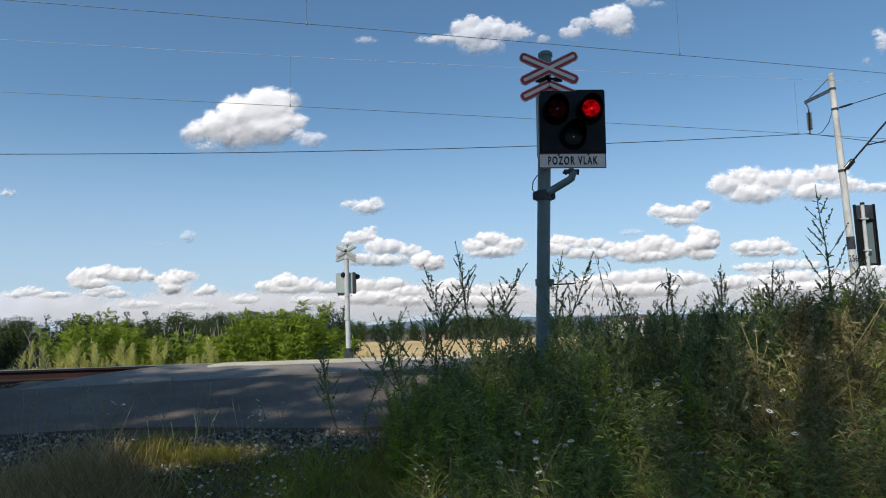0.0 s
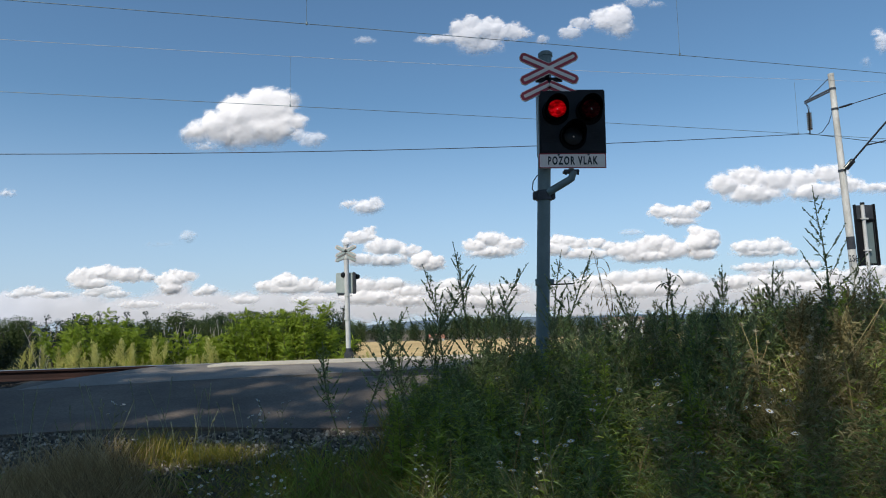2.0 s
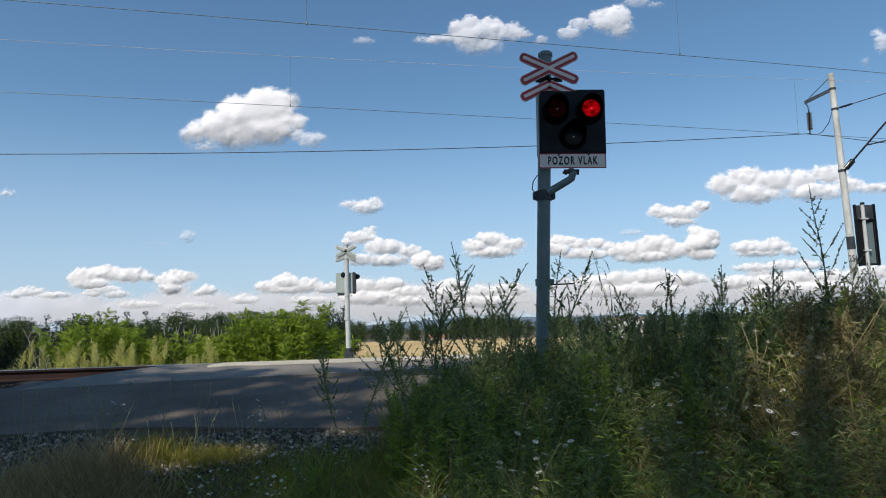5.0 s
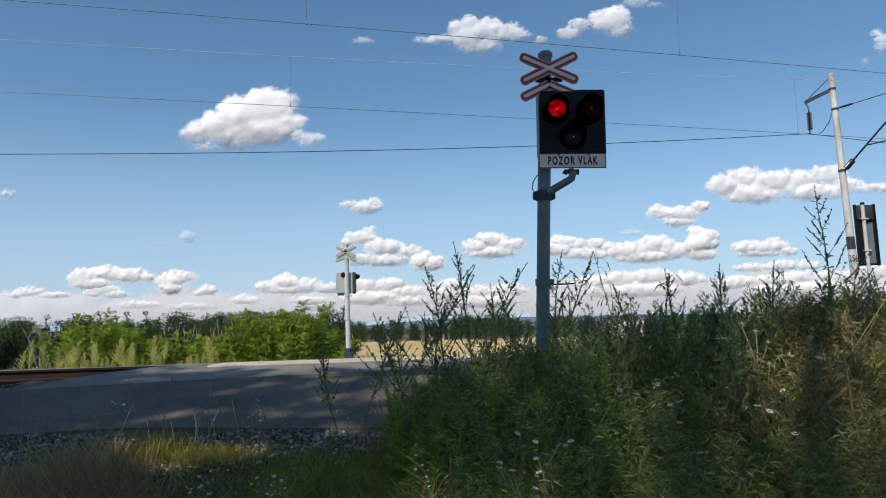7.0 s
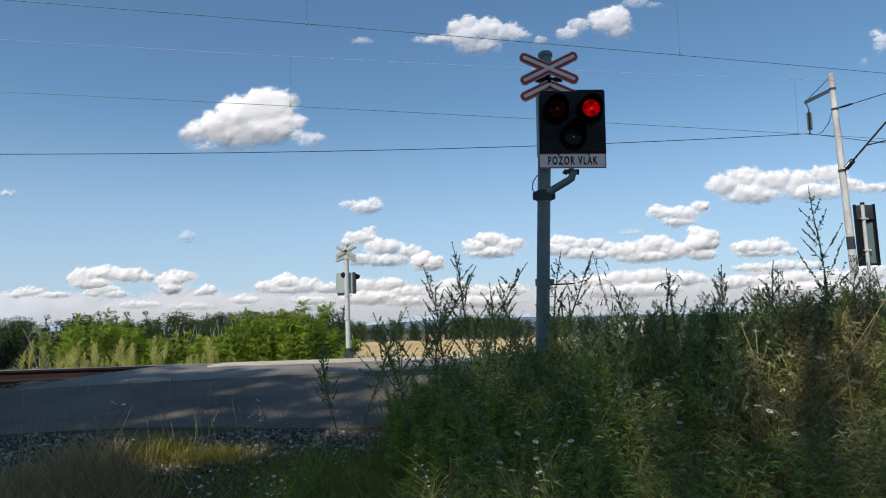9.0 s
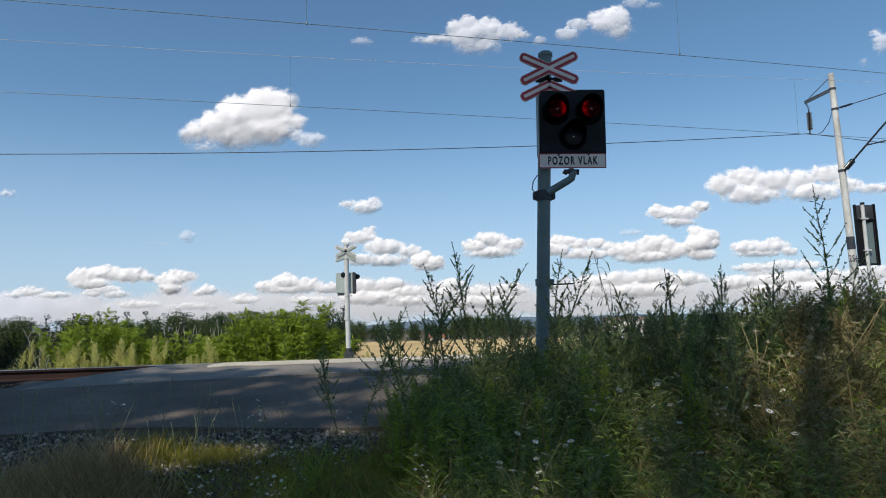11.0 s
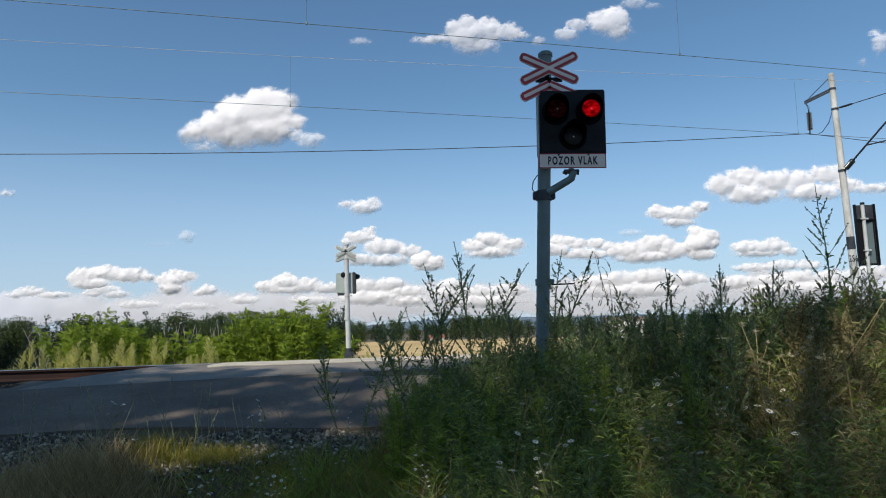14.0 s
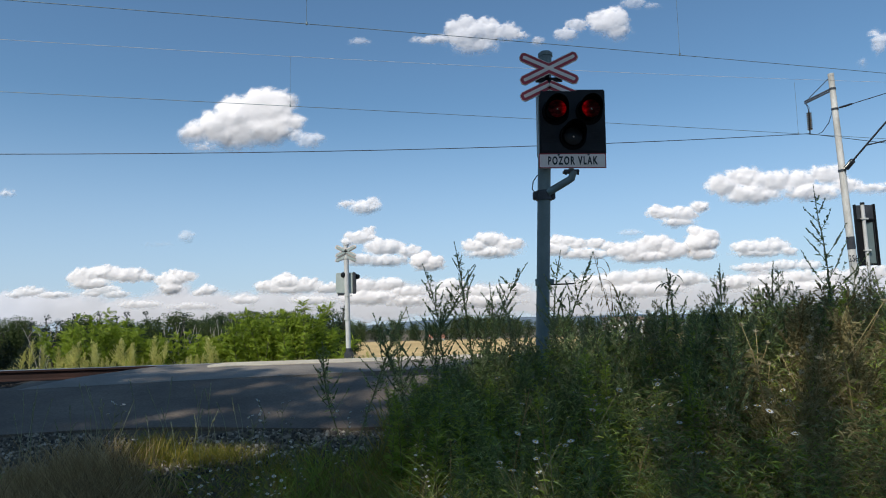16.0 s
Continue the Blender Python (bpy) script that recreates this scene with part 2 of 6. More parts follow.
# ---------------------------------------------------------------- mesh helpers
class Build:
    """Collects vertices and faces; made() turns them into one mesh."""

    def __init__(self):
        self.v, self.f, self.n = [], [], 0

    def add(self, verts, faces):
        verts = np.asarray(verts, float).reshape(-1, 3)
        self.v.append(verts)
        self.f.extend([tuple(int(i) + self.n for i in q) for q in faces])
        self.n += len(verts)
        return self

    def box(self, c, s, m=None, bevel=0.0):
        x, y, z = (a / 2 for a in s)
        b = min(bevel, x * 0.8, y * 0.8, z * 0.8)
        if b <= 0:
            vs = [(i, j, k) for i in (-x, x) for j in (-y, y) for k in (-z, z)]
            fs = [(0, 1, 3, 2), (4, 6, 7, 5), (0, 4, 5, 1), (2, 3, 7, 6), (0, 2, 6, 4), (1, 5, 7, 3)]
        else:
            bm = bmesh.new()
            bmesh.ops.create_cube(bm, size=1.0)
            for v in bm.verts:
                v.co = Vector((v.co.x * 2 * x, v.co.y * 2 * y, v.co.z * 2 * z))
            bmesh.ops.bevel(bm, geom=bm.edges[:], offset=b, segments=2, affect="EDGES")
            vs = [tuple(v.co) for v in bm.verts]
            fs = [tuple(v.index for v in f.verts) for f in bm.faces]
            bm.free()
        vs = [Vector(v) for v in vs]
        if m is not None:
            vs = [m @ v for v in vs]
        return self.add([tuple(v + Vector(c)) for v in vs], fs)

    def tube(self, pts, radii, sides=8, caps=True):
        pts = [Vector(p) for p in pts]
        if not isinstance(radii, (list, tuple)):
            radii = [radii] * len(pts)
        rings = []
        ref = None
        for i, p in enumerate(pts):
            d = (pts[min(i + 1, len(pts) - 1)] - pts[max(i - 1, 0)]).normalized()
            if ref is None:
                ref = d.orthogonal().normalized()
            ref = (ref - d * ref.dot(d))
            ref = ref.normalized() if ref.length > 1e-6 else d.orthogonal().normalized()
            o = d.cross(ref)
            rings.extend(tuple(p + (ref * math.cos(a) + o * math.sin(a)) * radii[i])
                         for a in [2 * math.pi * k / sides for k in range(sides)])
        fs = []
        for i in range(len(pts) - 1):
            for k in range(sides):
                a, b = i * sides + k, i * sides + (k + 1) % sides
                fs.append((a, b, b + sides, a + sides))
        if caps:
            fs.append(tuple(range(sides - 1, -1, -1)))
            fs.append(tuple((len(pts) - 1) * sides + k for k in range(sides)))
        return self.add(rings, fs)

    def prism(self, outline, depth, m):
        """A flat outline (x, z) given thickness along y, posed by m."""
        n = len(outline)
        vs = [m @ Vector((x, y, z)) for y in (-depth / 2, depth / 2) for x, z in outline]
        fs = [tuple(range(n)), tuple(range(2 * n - 1, n - 1, -1))]
        fs += [((i + 1) % n, i, n + i, n + (i + 1) % n) for i in range(n)]
        return self.add([tuple(v) for v in vs], fs)

    def leaves(self, base, way, side, length, width, fold=0.15, droop=0.0):
        """Folded two-triangle blades, many at once."""
        base, way, side = (np.asarray(a, float).reshape(-1, 3) for a in (base, way, side))
        n = len(base)
        way = way / (np.linalg.norm(way, axis=1, keepdims=True) + 1e-9)
        side = side - way * np.sum(side * way, axis=1, keepdims=True)
        side = side / (np.linalg.norm(side, axis=1, keepdims=True) + 1e-9)
        up = np.cross(side, way)
        L = np.broadcast_to(np.asarray(length, float), (n,))[:, None]
        W = np.broadcast_to(np.asarray(width, float), (n,))[:, None]
        mid = base + way * L * 0.42
        tip = base + way * L + np.array([0, 0, -1.0]) * (L * droop)
        v = np.stack([base, mid + side * W / 2 + up * W * fold, tip, mid - side * W / 2 + up * W * fold], 1).reshape(-1, 3)
        k = (np.arange(n) * 4 + self.n)[:, None]
        f = np.concatenate([k + [0, 1, 2], k + [0, 2, 3]], 1).reshape(-1, 3)
        self.v.append(v)
        self.f.extend(map(tuple, f.tolist()))
        self.n += len(v)
        return self

    def made(self, name, smooth=False):
        me = bpy.data.meshes.new(name)
        v = np.concatenate(self.v) if self.v else np.zeros((0, 3))
        me.from_pydata(v.tolist(), [], self.f)
        if smooth:
            me.polygons.foreach_set("use_smooth", [True] * len(me.polygons))
        me.update()
        return me


def part(name, b, material, parent=None, label="", smooth=False):
    me = b.made(name, smooth) if isinstance(b, Build) else b
    me.materials.clear()
    me.materials.append(material)
    ob = new(name, me)
    ob.parent = parent
    if smooth:
        me.set_sharp_from_angle(angle=radians(38))
    if label:
        tagged(ob, label)
    return ob


def thing(name, at, label, category, group="", kind=""):
    ob = new(name)
    ob.matrix_basis = at if isinstance(at, Matrix) else Matrix.Translation(at)
    ob.empty_display_size = 0.2
    return tagged(ob, label, category, group, kind)


def disc(r, n=24):
    return [(r * math.cos(2 * math.pi * k / n), r * math.sin(2 * math.pi * k / n)) for k in range(n)]


def fbm(x, y, seed, octaves=5, gain=0.5):
    """Smooth value noise in the plane, -1 to 1, on arrays."""
    x, y = np.asarray(x, float), np.asarray(y, float)
    total, amp, norm = np.zeros(np.broadcast(x, y).shape), 1.0, 0.0
    r = np.random.RandomState(seed)
    for o in range(octaves):
        t = r.rand(64, 64) * 2 - 1
        xi, yi = np.floor(x).astype(int), np.floor(y).astype(int)
        u, w = x - xi, y - yi
        u, w = u * u * u * (u * (6 * u - 15) + 10), w * w * w * (w * (6 * w - 15) + 10)
        a, b = t[xi % 64, yi % 64], t[(xi + 1) % 64, yi % 64]
        c, d = t[xi % 64, (yi + 1) % 64], t[(xi + 1) % 64, (yi + 1) % 64]
        total += amp * ((a * (1 - u) + b * u) * (1 - w) + (c * (1 - u) + d * u) * w)
        norm += amp
        amp *= gain
        x, y = x * 2.03 + 17.3, y * 2.03 + 5.9
    return total / norm


# ---------------------------------------------------------------- the lie of the land
SKEW = 0.231                 # the tracks run away to the right by this slope
TRACK = 12.3                 # near track's centre line where it passes x = 0
TRACK_B = 16.6
ALONG = Vector((1, SKEW, 0)).normalized()
PROFILE_Q = [-400, -6, 3.0, 5.0, 5.6, 6.45, 8.3, 9.5, 10.9, 13.6, 16.0, 17.4, 18.6, 21.0, 26, 34, 70, 150, 400, 1500, 4500]
PROFILE_Z = [-1.0, -0.98, -0.93, -0.74, -0.58, -0.40, -0.21, -0.19, -0.22, -0.36, -0.62, -0.66, -0.8, -0.9, -1.1, -1.7, -4.2, -6.0, -8, -14, -30]


def ground_z(x, y):
    x, y = np.asarray(x, float), np.asarray(y, float)
    w = np.clip((y - 6.5) / 3.5, 0, 1)
    w = w * w * (3 - 2 * w)
    q = y - SKEW * np.clip(x, -150, 150) * w
    return np.interp(q, PROFILE_Q, PROFILE_Z) + 0.03 * fbm(x * 0.9, y * 0.9, 4, 3) * (np.abs(y) < 60)


def road_z(y, x):
    q = y - SKEW * x * np.clip((y - 7.5) / 2.5, 0, 1)
    return np.interp(q, [5.5, 6.5, 8.3, 9.5, 11.4, 13.2, 15.0, 17.5, 19.0, 30], [-0.52, -0.37, -0.15, -0.055, 0.0, -0.10, -0.32, -0.55, -0.68, -1.3])


def ground():
    xs = np.concatenate([-np.geomspace(2500, 16, 26), np.linspace(-15, 15, 121), np.geomspace(16, 2500, 26)])
    ys = np.concatenate([-np.geomspace(300, 4, 12), np.linspace(-3, 28, 156), np.geomspace(28.5, 4500, 44)])
    X, Y = np.meshgrid(xs, ys)
    v = np.stack([X, Y, ground_z(X, Y)], -1).reshape(-1, 3)
    nx = len(xs)
    f = [(j * nx + i, j * nx + i + 1, (j + 1) * nx + i + 1, (j + 1) * nx + i) for j in range(len(ys) - 1) for i in range(nx - 1)]
    ob = part("ground", Build().add(v, f), M_SOIL, smooth=True)
    tagged(ob, "earth and weedy verge sloping down from the tracks", "ground", kind="structure")


def sheet(name, xs, rows, zf, material, label, category, thick=0.25):
    """A paved strip: rows give, at each y, the left and right end; it has a thickness."""
    top = []
    n = len(xs)
    for y, a, b in rows:
        for t in xs:
            x = a + (b - a) * t
            yy = y(x) if callable(y) else y
            top.append((x, yy, float(zf(yy, x))))
    m = len(rows)
    bot = [(x, y, z - thick) for x, y, z in top]
    k = n * m
    f = [(j * n + i, j * n + i + 1, (j + 1) * n + i + 1, (j + 1) * n + i) for j in range(m - 1) for i in range(n - 1)]
    rim = list(range(n)) + [j * n + n - 1 for j in range(1, m)] + [(m - 1) * n + i for i in range(n - 2, -1, -1)] + [j * n for j in range(m - 2, 0, -1)]
    f += [(rim[(i + 1) % len(rim)], rim[i], rim[i] + k, rim[(i + 1) % len(rim)] + k) for i in range(len(rim))]
    ob = part(name, Build().add(top + bot, f), material)
    return tagged(ob, label, category, kind="structure")


def roads():
    us = np.linspace(0, 1, 30)
    ys = np.linspace(6.45, 8.75, 12)
    rows = [((lambda x, y=y: y + 0.08 * math.sin(x * 1.7) * (y < 6.6)), min(-5.15, -12.0 + max(0.0, y - 7.5) * 10.0), 1.0 - (y - 6.45) * 0.15) for y in ys]
    sheet("road", us, rows, road_z, M_ASPHALT, "dark asphalt road bending up to the level crossing", "road")
    joint = lambda q: (lambda x: q + SKEW * x)
    rows = [(joint(q), -3.4 + 0.05 * math.sin(q * 9), 0.72) for q in np.linspace(10.7, 11.47, 5)]
    sheet("crossing_edge", us, rows, lambda y, x: road_z(y, x) + 0.012, M_CONCRETE, "pale concrete strip along the rail at the crossing", "road")
    rows = [(joint(q), -5.0 + (q - 9.3) * 0.42, 0.7) for q in np.linspace(9.33, 11.46, 8)]
    sheet("crossing_apron", us, rows, lambda y, x: road_z(y, x) + 0.004, M_SLAB, "worn grey asphalt apron before the rails", "road")
    rows = [(joint(q), -3.6, 0.8) for q in np.linspace(11.62, 13.0, 5)]
    sheet("crossing_deck", us, rows, lambda y, x: road_z(y, x) + 0.004, M_CONCRETE, "pale sunlit crossing deck between the rails", "road")
    rows = [(y, -16.0, -5.05) for y in np.linspace(7.95, 13.6, 30)]
    sheet("ballast_bed", us, rows, lambda y, x: ground_z(x, y) + 0.025, M_BALLAST, "oily ballast bed under the near track, shade put into its black", "ballast")
    rows = [(joint(q), -4.2 - (q - 13.15) * 0.02, 0.9) for q in np.linspace(13.16, 30, 24)]
    sheet("far_road", us, rows, road_z, M_SLAB, "grey road leaving the crossing on its far side", "road")


def rail(name, q, x0, x1, z):
    """One rail: foot, web and polished head, along the skewed line."""
    prof = [(-0.062, 0), (0.062, 0), (0.062, 0.012), (0.012, 0.03), (0.010, 0.115), (0.034, 0.125), (0.036, 0.152), (0.028, 0.158),
            (-0.028, 0.158), (-0.036, 0.152), (-0.034, 0.125), (-0.010, 0.115), (-0.012, 0.03), (-0.062, 0.012)]
    ob = thing(name, (0, 0, 0), "rusty running rail with a polished head", "rail", "rails of the double track")
    side = Vector((-ALONG.y, ALONG.x, 0))
    n = 40
    vs, fs = [], []
    for i in range(n + 1):
        x = x0 + (x1 - x0) * i / n
        p = Vector((x, q + SKEW * x, z - 0.158))
        vs += [tuple(p + side * a + Vector((0, 0, h))) for a, h in prof]
    k = len(prof)
    for i in range(n):
        for j in range(k):
            if j not in (6, 7, 8):
                fs.append((i * k + j, i * k + (j + 1) % k, (i + 1) * k + (j + 1) % k, (i + 1) * k + j))
    part("rail_body", Build().add(vs, fs), M_RUST, ob)
    head = Build()
    for i in range(n):
        for j in (6, 7, 8):
            head.add([vs[i * k + j], vs[i * k + j + 1], vs[(i + 1) * k + j + 1], vs[(i + 1) * k + j]], [(0, 1, 2, 3)])
    part("rail_head", head, M_RAILTOP, ob, "polished steel running surface")
    return ob


# ---------------------------------------------------------------- wires
def wire(name, q, pts, r, material, label, group="", bend=None):
    """A wire over the line q; pts are (x, z)."""
    b = Build()
    (xa, za), (xb, zb), (xc, zc) = pts
    co = np.polyfit([xa, xb, xc], [za, zb, zc], 2)
    xs = np.linspace(-60, 60, 61)
    zs = [float(np.polyval(co, np.clip(x, xa - 14, xc + 10))) for x in xs]
    if bend:
        # past its hanger the wire sags away again
        xs = np.sort(np.append(xs, bend))
        zs = [float(np.polyval(co, max(x, xa - 14))) if x <= bend else float(np.polyval(co, bend)) - 0.075 * (x - bend) + 0.0014 * (x - bend) ** 2 for x in xs]
    b.tube([(x, q + SKEW * x, z) for x, z in zip(xs, zs)], r, 5)
    ob = thing(name, (0, 0, 0), label, "wire", group)
    part("cable", b, material, ob, smooth=True)
    return ob, co


def dropper(owner, q, x, z0, z1, clamp_low=True):
    y = q + SKEW * x
    part("dropper", Build().tube([(x, y, z0), (x, y, z1)], 0.004, 5), M_WIRE, owner, "thin vertical dropper wire")
    part("clamp", Build().box((x, y, z0 + 0.01), (0.03, 0.03, 0.06), bevel=0.006), M_WIRE, owner, "small dark wire clamp")


def wires():
    w1, _ = wire("contact_wire", TRACK, [(-7.03, 5.87), (-2.31, 5.83), (9.64, 5.66)], 0.0065, M_WIRE, "greenish copper contact wire over the near track", "overhead wires")
    dropper(w1, TRACK, -2.31, 5.83, 7.2)
    dropper(w1, TRACK, 4.82, 5.75, 7.2)
    wire("messenger_wire", TRACK, [(-7, 7.3), (0, 7.2), (9.6, 7.4)], 0.006, M_WIRE, "thin messenger wire above the near contact wire", "overhead wires")
    w2, _ = wire("contact_wire", TRACK_B, [(-9.41, 5.68), (-3.49, 5.655), (10.26, 5.53)], 0.0065, M_WIRE, "greenish copper contact wire over the far track", "overhead wires")
    dropper(w2, TRACK_B, -3.49, 5.66, 6.86)
    dropper(w2, TRACK_B, 9.95, 5.53, 7.0)
    wire("messenger_wire", TRACK_B, [(-9.46, 6.84), (-3.49, 6.86), (10, 7.1)], 0.0042, M_SILVER, "thin pale messenger wire above the far contact wire", "overhead wires")
    wire("feeder_cable", 20.6, [(-11.61, 5.23), (-1.35, 5.70), (12.76, 6.76)], 0.012, M_FEEDER, "dark sagging feeder cable hung from the mast", "overhead wires", 12.76)


# ---------------------------------------------------------------- crossing signals
def cross_arm(b, m, length, w, depth):
    """An arm whose ends are cut off at the corners."""
    r, e = w / 2, length / 2
    half = [(e - r * 0.62, -r), (e - r * 0.12, -r * 0.62), (e, -r * 0.34), (e, r * 0.34), (e - r * 0.12, r * 0.62), (e - r * 0.62, r)]
    return b.prism(half + [(-x, -z) for x, z in half], depth, m)


def arm_set(owner, name, m, length, w, material_face, label):
    base = part(name, cross_arm(Build(), m, length, w, 0.016), M_WHITE, owner, label, smooth=True)
    part("border", cross_arm(Build(), m @ pose(0, -0.011, 0), length - 0.016, w - 0.016, 0.005), material_face, base, "red reflective border")
    part("stripe", cross_arm(Build(), m @ pose(0, -0.0155, 0), length - 0.075, w - 0.078, 0.004), M_WHITE, base, "off-white centre stripe")
    return base


def half_arm(owner, name, cx, cz, slope, length, w):
    """One arm of the lower chevron, cut square where the two meet."""
    def shape(l, ww, grow=0.0):
        r = ww / 2
        return [(grow, -r), (l - r * 0.62, -r), (l - r * 0.12, -r * 0.62), (l, -r * 0.34), (l, r * 0.34), (l - r * 0.12, r * 0.62), (l - r * 0.62, r), (grow, r)]
    turn = pose(cx, -0.02, cz, 0, 0, 0) @ Matrix.Rotation(-math.atan2(slope[1], slope[0]), 4, "Y")
    base = part(name, Build().prism(shape(length, w), 0.016, turn), M_WHITE, owner, "lower chevron arm with an off-white edge")
    part("border", Build().prism(shape(length - 0.008, w - 0.016), 0.005, turn @ pose(0, -0.011, 0)), M_RED, base, "red reflective border")
    part("stripe", Build().prism(shape(length - 0.038, w - 0.078), 0.004, turn @ pose(0, -0.0155, 0)), M_WHITE, base, "off-white centre stripe")


def lit_material():
    m, nt, b = shader("glowing_red_bulb", 0.5)
    b.inputs["Base Color"].default_value = (0.2, 0.01, 0.015, 1)
    b.inputs["Emission Color"].default_value = (1.0, 0.012, 0.06, 1)
    b.inputs["Emission Strength"].default_value = 2.5
    return m


def cover_material():
    """Red fluted lens: light comes through it, scattered."""
    m = bpy.data.materials.new("red_fluted_lens")
    m.use_nodes = True
    nt = m.node_tree
    b = nt.nodes["Principled BSDF"]
    b.inputs["Base Color"].default_value = (0.05, 0.004, 0.006, 1)
    b.inputs["Roughness"].default_value = 0.4
    b.inputs["Specular IOR Level"].default_value = 0.1
    t = nt.nodes.new("ShaderNodeBsdfTranslucent")
    blot = noise_of(nt, 13, 2, 0.5, (1, 1, 1.7))
    nt.links.new(ramp_of(nt, blot, [(0.38, (0.20, 0.004, 0.010)), (0.5, (0.55, 0.02, 0.04)), (0.64, (0.98, 0.10, 0.13))]), t.inputs["Color"])
    mx = nt.nodes.new("ShaderNodeMixShader")
    mx.inputs[0].default_value = 0.7
    nt.links.new(b.outputs[0], mx.inputs[1])
    nt.links.new(t.outputs[0], mx.inputs[2])
    nt.links.new(mx.outputs[0], nt.nodes["Material Output"].inputs["Surface"])
    return m


def dark_lens(name, colour):
    m, nt, b = shader(name, 0.35, 0.0, 0.15)
    g = noise_of(nt, 60, 2)
    nt.links.new(ramp_of(nt, g, [(0.3, tuple(c * 0.7 for c in colour)), (0.7, colour)]), b.inputs["Base Color"])
    bump_of(nt, b, g, 0.3, 0.003)
    return m


LAMPS = []


def near_signal():
    s = thing("crossing_signal", pose(1.035, 7.7, -0.42), "grey-green level crossing signal with red flashing lights and red-and-white cross", "signal", "crossing signals")
    lean = 0.048
    def at(z):
        return Vector((lean * (z + 0.42), 0, z + 0.42))
    top = 3.565
    part("base_plate", Build().box((0, 0, 0.02), (0.36, 0.36, 0.05), bevel=0.01), M_DARKSTEEL, s)
    part("pole", Build().tube([at(-0.42), at(0.9), at(top - 0.03)], [0.076, 0.074, 0.072], 24), M_GREEN_POLE, s, smooth=True)
    cap = at(top - 0.03)
    part("pole_cap", Build().tube([cap, cap + Vector((0, 0, 0.035)), cap + Vector((0, 0, 0.055))], [0.083, 0.083, 0.06], 24), M_GREEN_POLE, s, "rounded grey-green pole cap", smooth=True)
    # lower collar with its thin rod
    c = at(0.95)
    part("collar", Build().tube([c - Vector((0, 0, 0.035)), c + Vector((0, 0, 0.035))], 0.088, 24).box(tuple(c + Vector((0.09, -0.02, 0))), (0.05, 0.07, 0.06), bevel=0.006), M_GREEN_POLE, s, "grey-green clamp collar", smooth=True)
    part("rod", Build().tube([c + Vector((0.08, -0.02, -0.03)), c + Vector((0.34, -0.03, -0.025))], 0.008, 8), M_RUST, s, "thin rusty rod")
    # bracket collar
    c = at(1.92)
    part("bracket_collar", Build().tube([c - Vector((0, 0, 0.055)), c + Vector((0, 0, 0.055))], 0.09, 24).box(tuple(c + Vector((-0.1, 0, 0))), (0.045, 0.09, 0.09), bevel=0.008).box(tuple(c + Vector((0.1, 0, 0))), (0.045, 0.09, 0.09), bevel=0.008), M_DARKSTEEL, s, "dark bolted clamp collar", smooth=True)
    hub = at(1.94) + Vector((0.03, -0.06, 0))
    up = Vector((1.45 - 1.035, -0.10, 2.09 + 0.42))
    part("bracket_arm", Build().tube([hub, hub + (up - hub) * 0.82, hub + (up - hub) * 0.95 + Vector((0.01, 0, 0.01)), up + Vector((0.015, 0, 0.06)), up + Vector((0.0, 0.04, 0.095))], 0.042, 16), M_GREEN_POLE, s, "bent grey-green support tube", smooth=True)
    # cable from the collar
    a = at(1.95) + Vector((-0.1, -0.03, 0.0))
    part("cable", Build().tube([a, a + Vector((-0.035, 0, 0.04)), a + Vector((-0.02, 0, 0.13)), a + Vector((0.03, 0, 0.2))], 0.006, 6), M_BLACK, s, "black cable loop", smooth=True)
    # lamp box, plate below it
    bx = pose(1.478 - 1.035, -0.10, 2.732 + 0.42) @ Matrix.Rotation(radians(1.0), 4, "Y")
    box = part("lamp_box", Build().box((0, 0.06, 0), (0.745, 0.16, 0.74), bevel=0.012), M_BLACK, s, "black sheet-metal lamp box", smooth=True)
    box.matrix_basis = bx
    part("face_panel", Build().box((0.005, -0.024, 0), (0.715, 0.01, 0.70), bevel=0.004), M_BLACKFACE, box, "dusty black front panel", smooth=True)
    part("side_edge", Build().box((-0.3745, 0.06, 0), (0.012, 0.165, 0.74), bevel=0.003), M_GREEN_POLE, box, "grey side edge")
    for k in range(6):
        for sx in (-1, 1):
            part("vent_slot", Build().box((sx * 0.255 - 0.0, -0.031, -0.10 - 0.026 * k), (0.13, 0.006, 0.008), bevel=0.002), M_BLACK, box, "pressed vent rib")
    spots = [(-0.187, 0.108, True), (0.187, 0.108, True), (0.0, -0.178, False)]
    red_dark = dark_lens("unlit_red_lens", (0.06, 0.006, 0.008))
    white_dark = dark_lens("unlit_white_lens", (0.012, 0.014, 0.017))
    lit = lit_material()
    cover = cover_material()
    for x, z, red in spots:
        # background disc, hood and rim
        part("backing_disc", Build().prism(disc(0.152, 32), 0.008, pose(x, -0.033, z)), M_HOOD, box, "matt black backing disc")
        hood = Build()
        n, r0, r1 = 26, 0.132, 0.136
        vs, fs = [], []
        for k in range(n + 1):
            a = math.radians(-35 + 250 * k / n)
            reach = 0.05 + 0.19 * max(0.0, math.sin(a)) ** 0.6
            for r in (r0, r1):
                for yy in (-0.03, -0.03 - reach):
                    vs.append((x + r * math.cos(a), yy, z + r * math.sin(a)))
        for k in range(n):
            i = 4 * k
            fs += [(i, i + 1, i + 5, i + 4), (i + 2, i + 6, i + 7, i + 3), (i + 1, i + 3, i + 7, i + 5), (i, i + 4, i + 6, i + 2)]
        part("hood", hood.add(vs, fs), M_HOOD, box, "black visor hood", smooth=True)
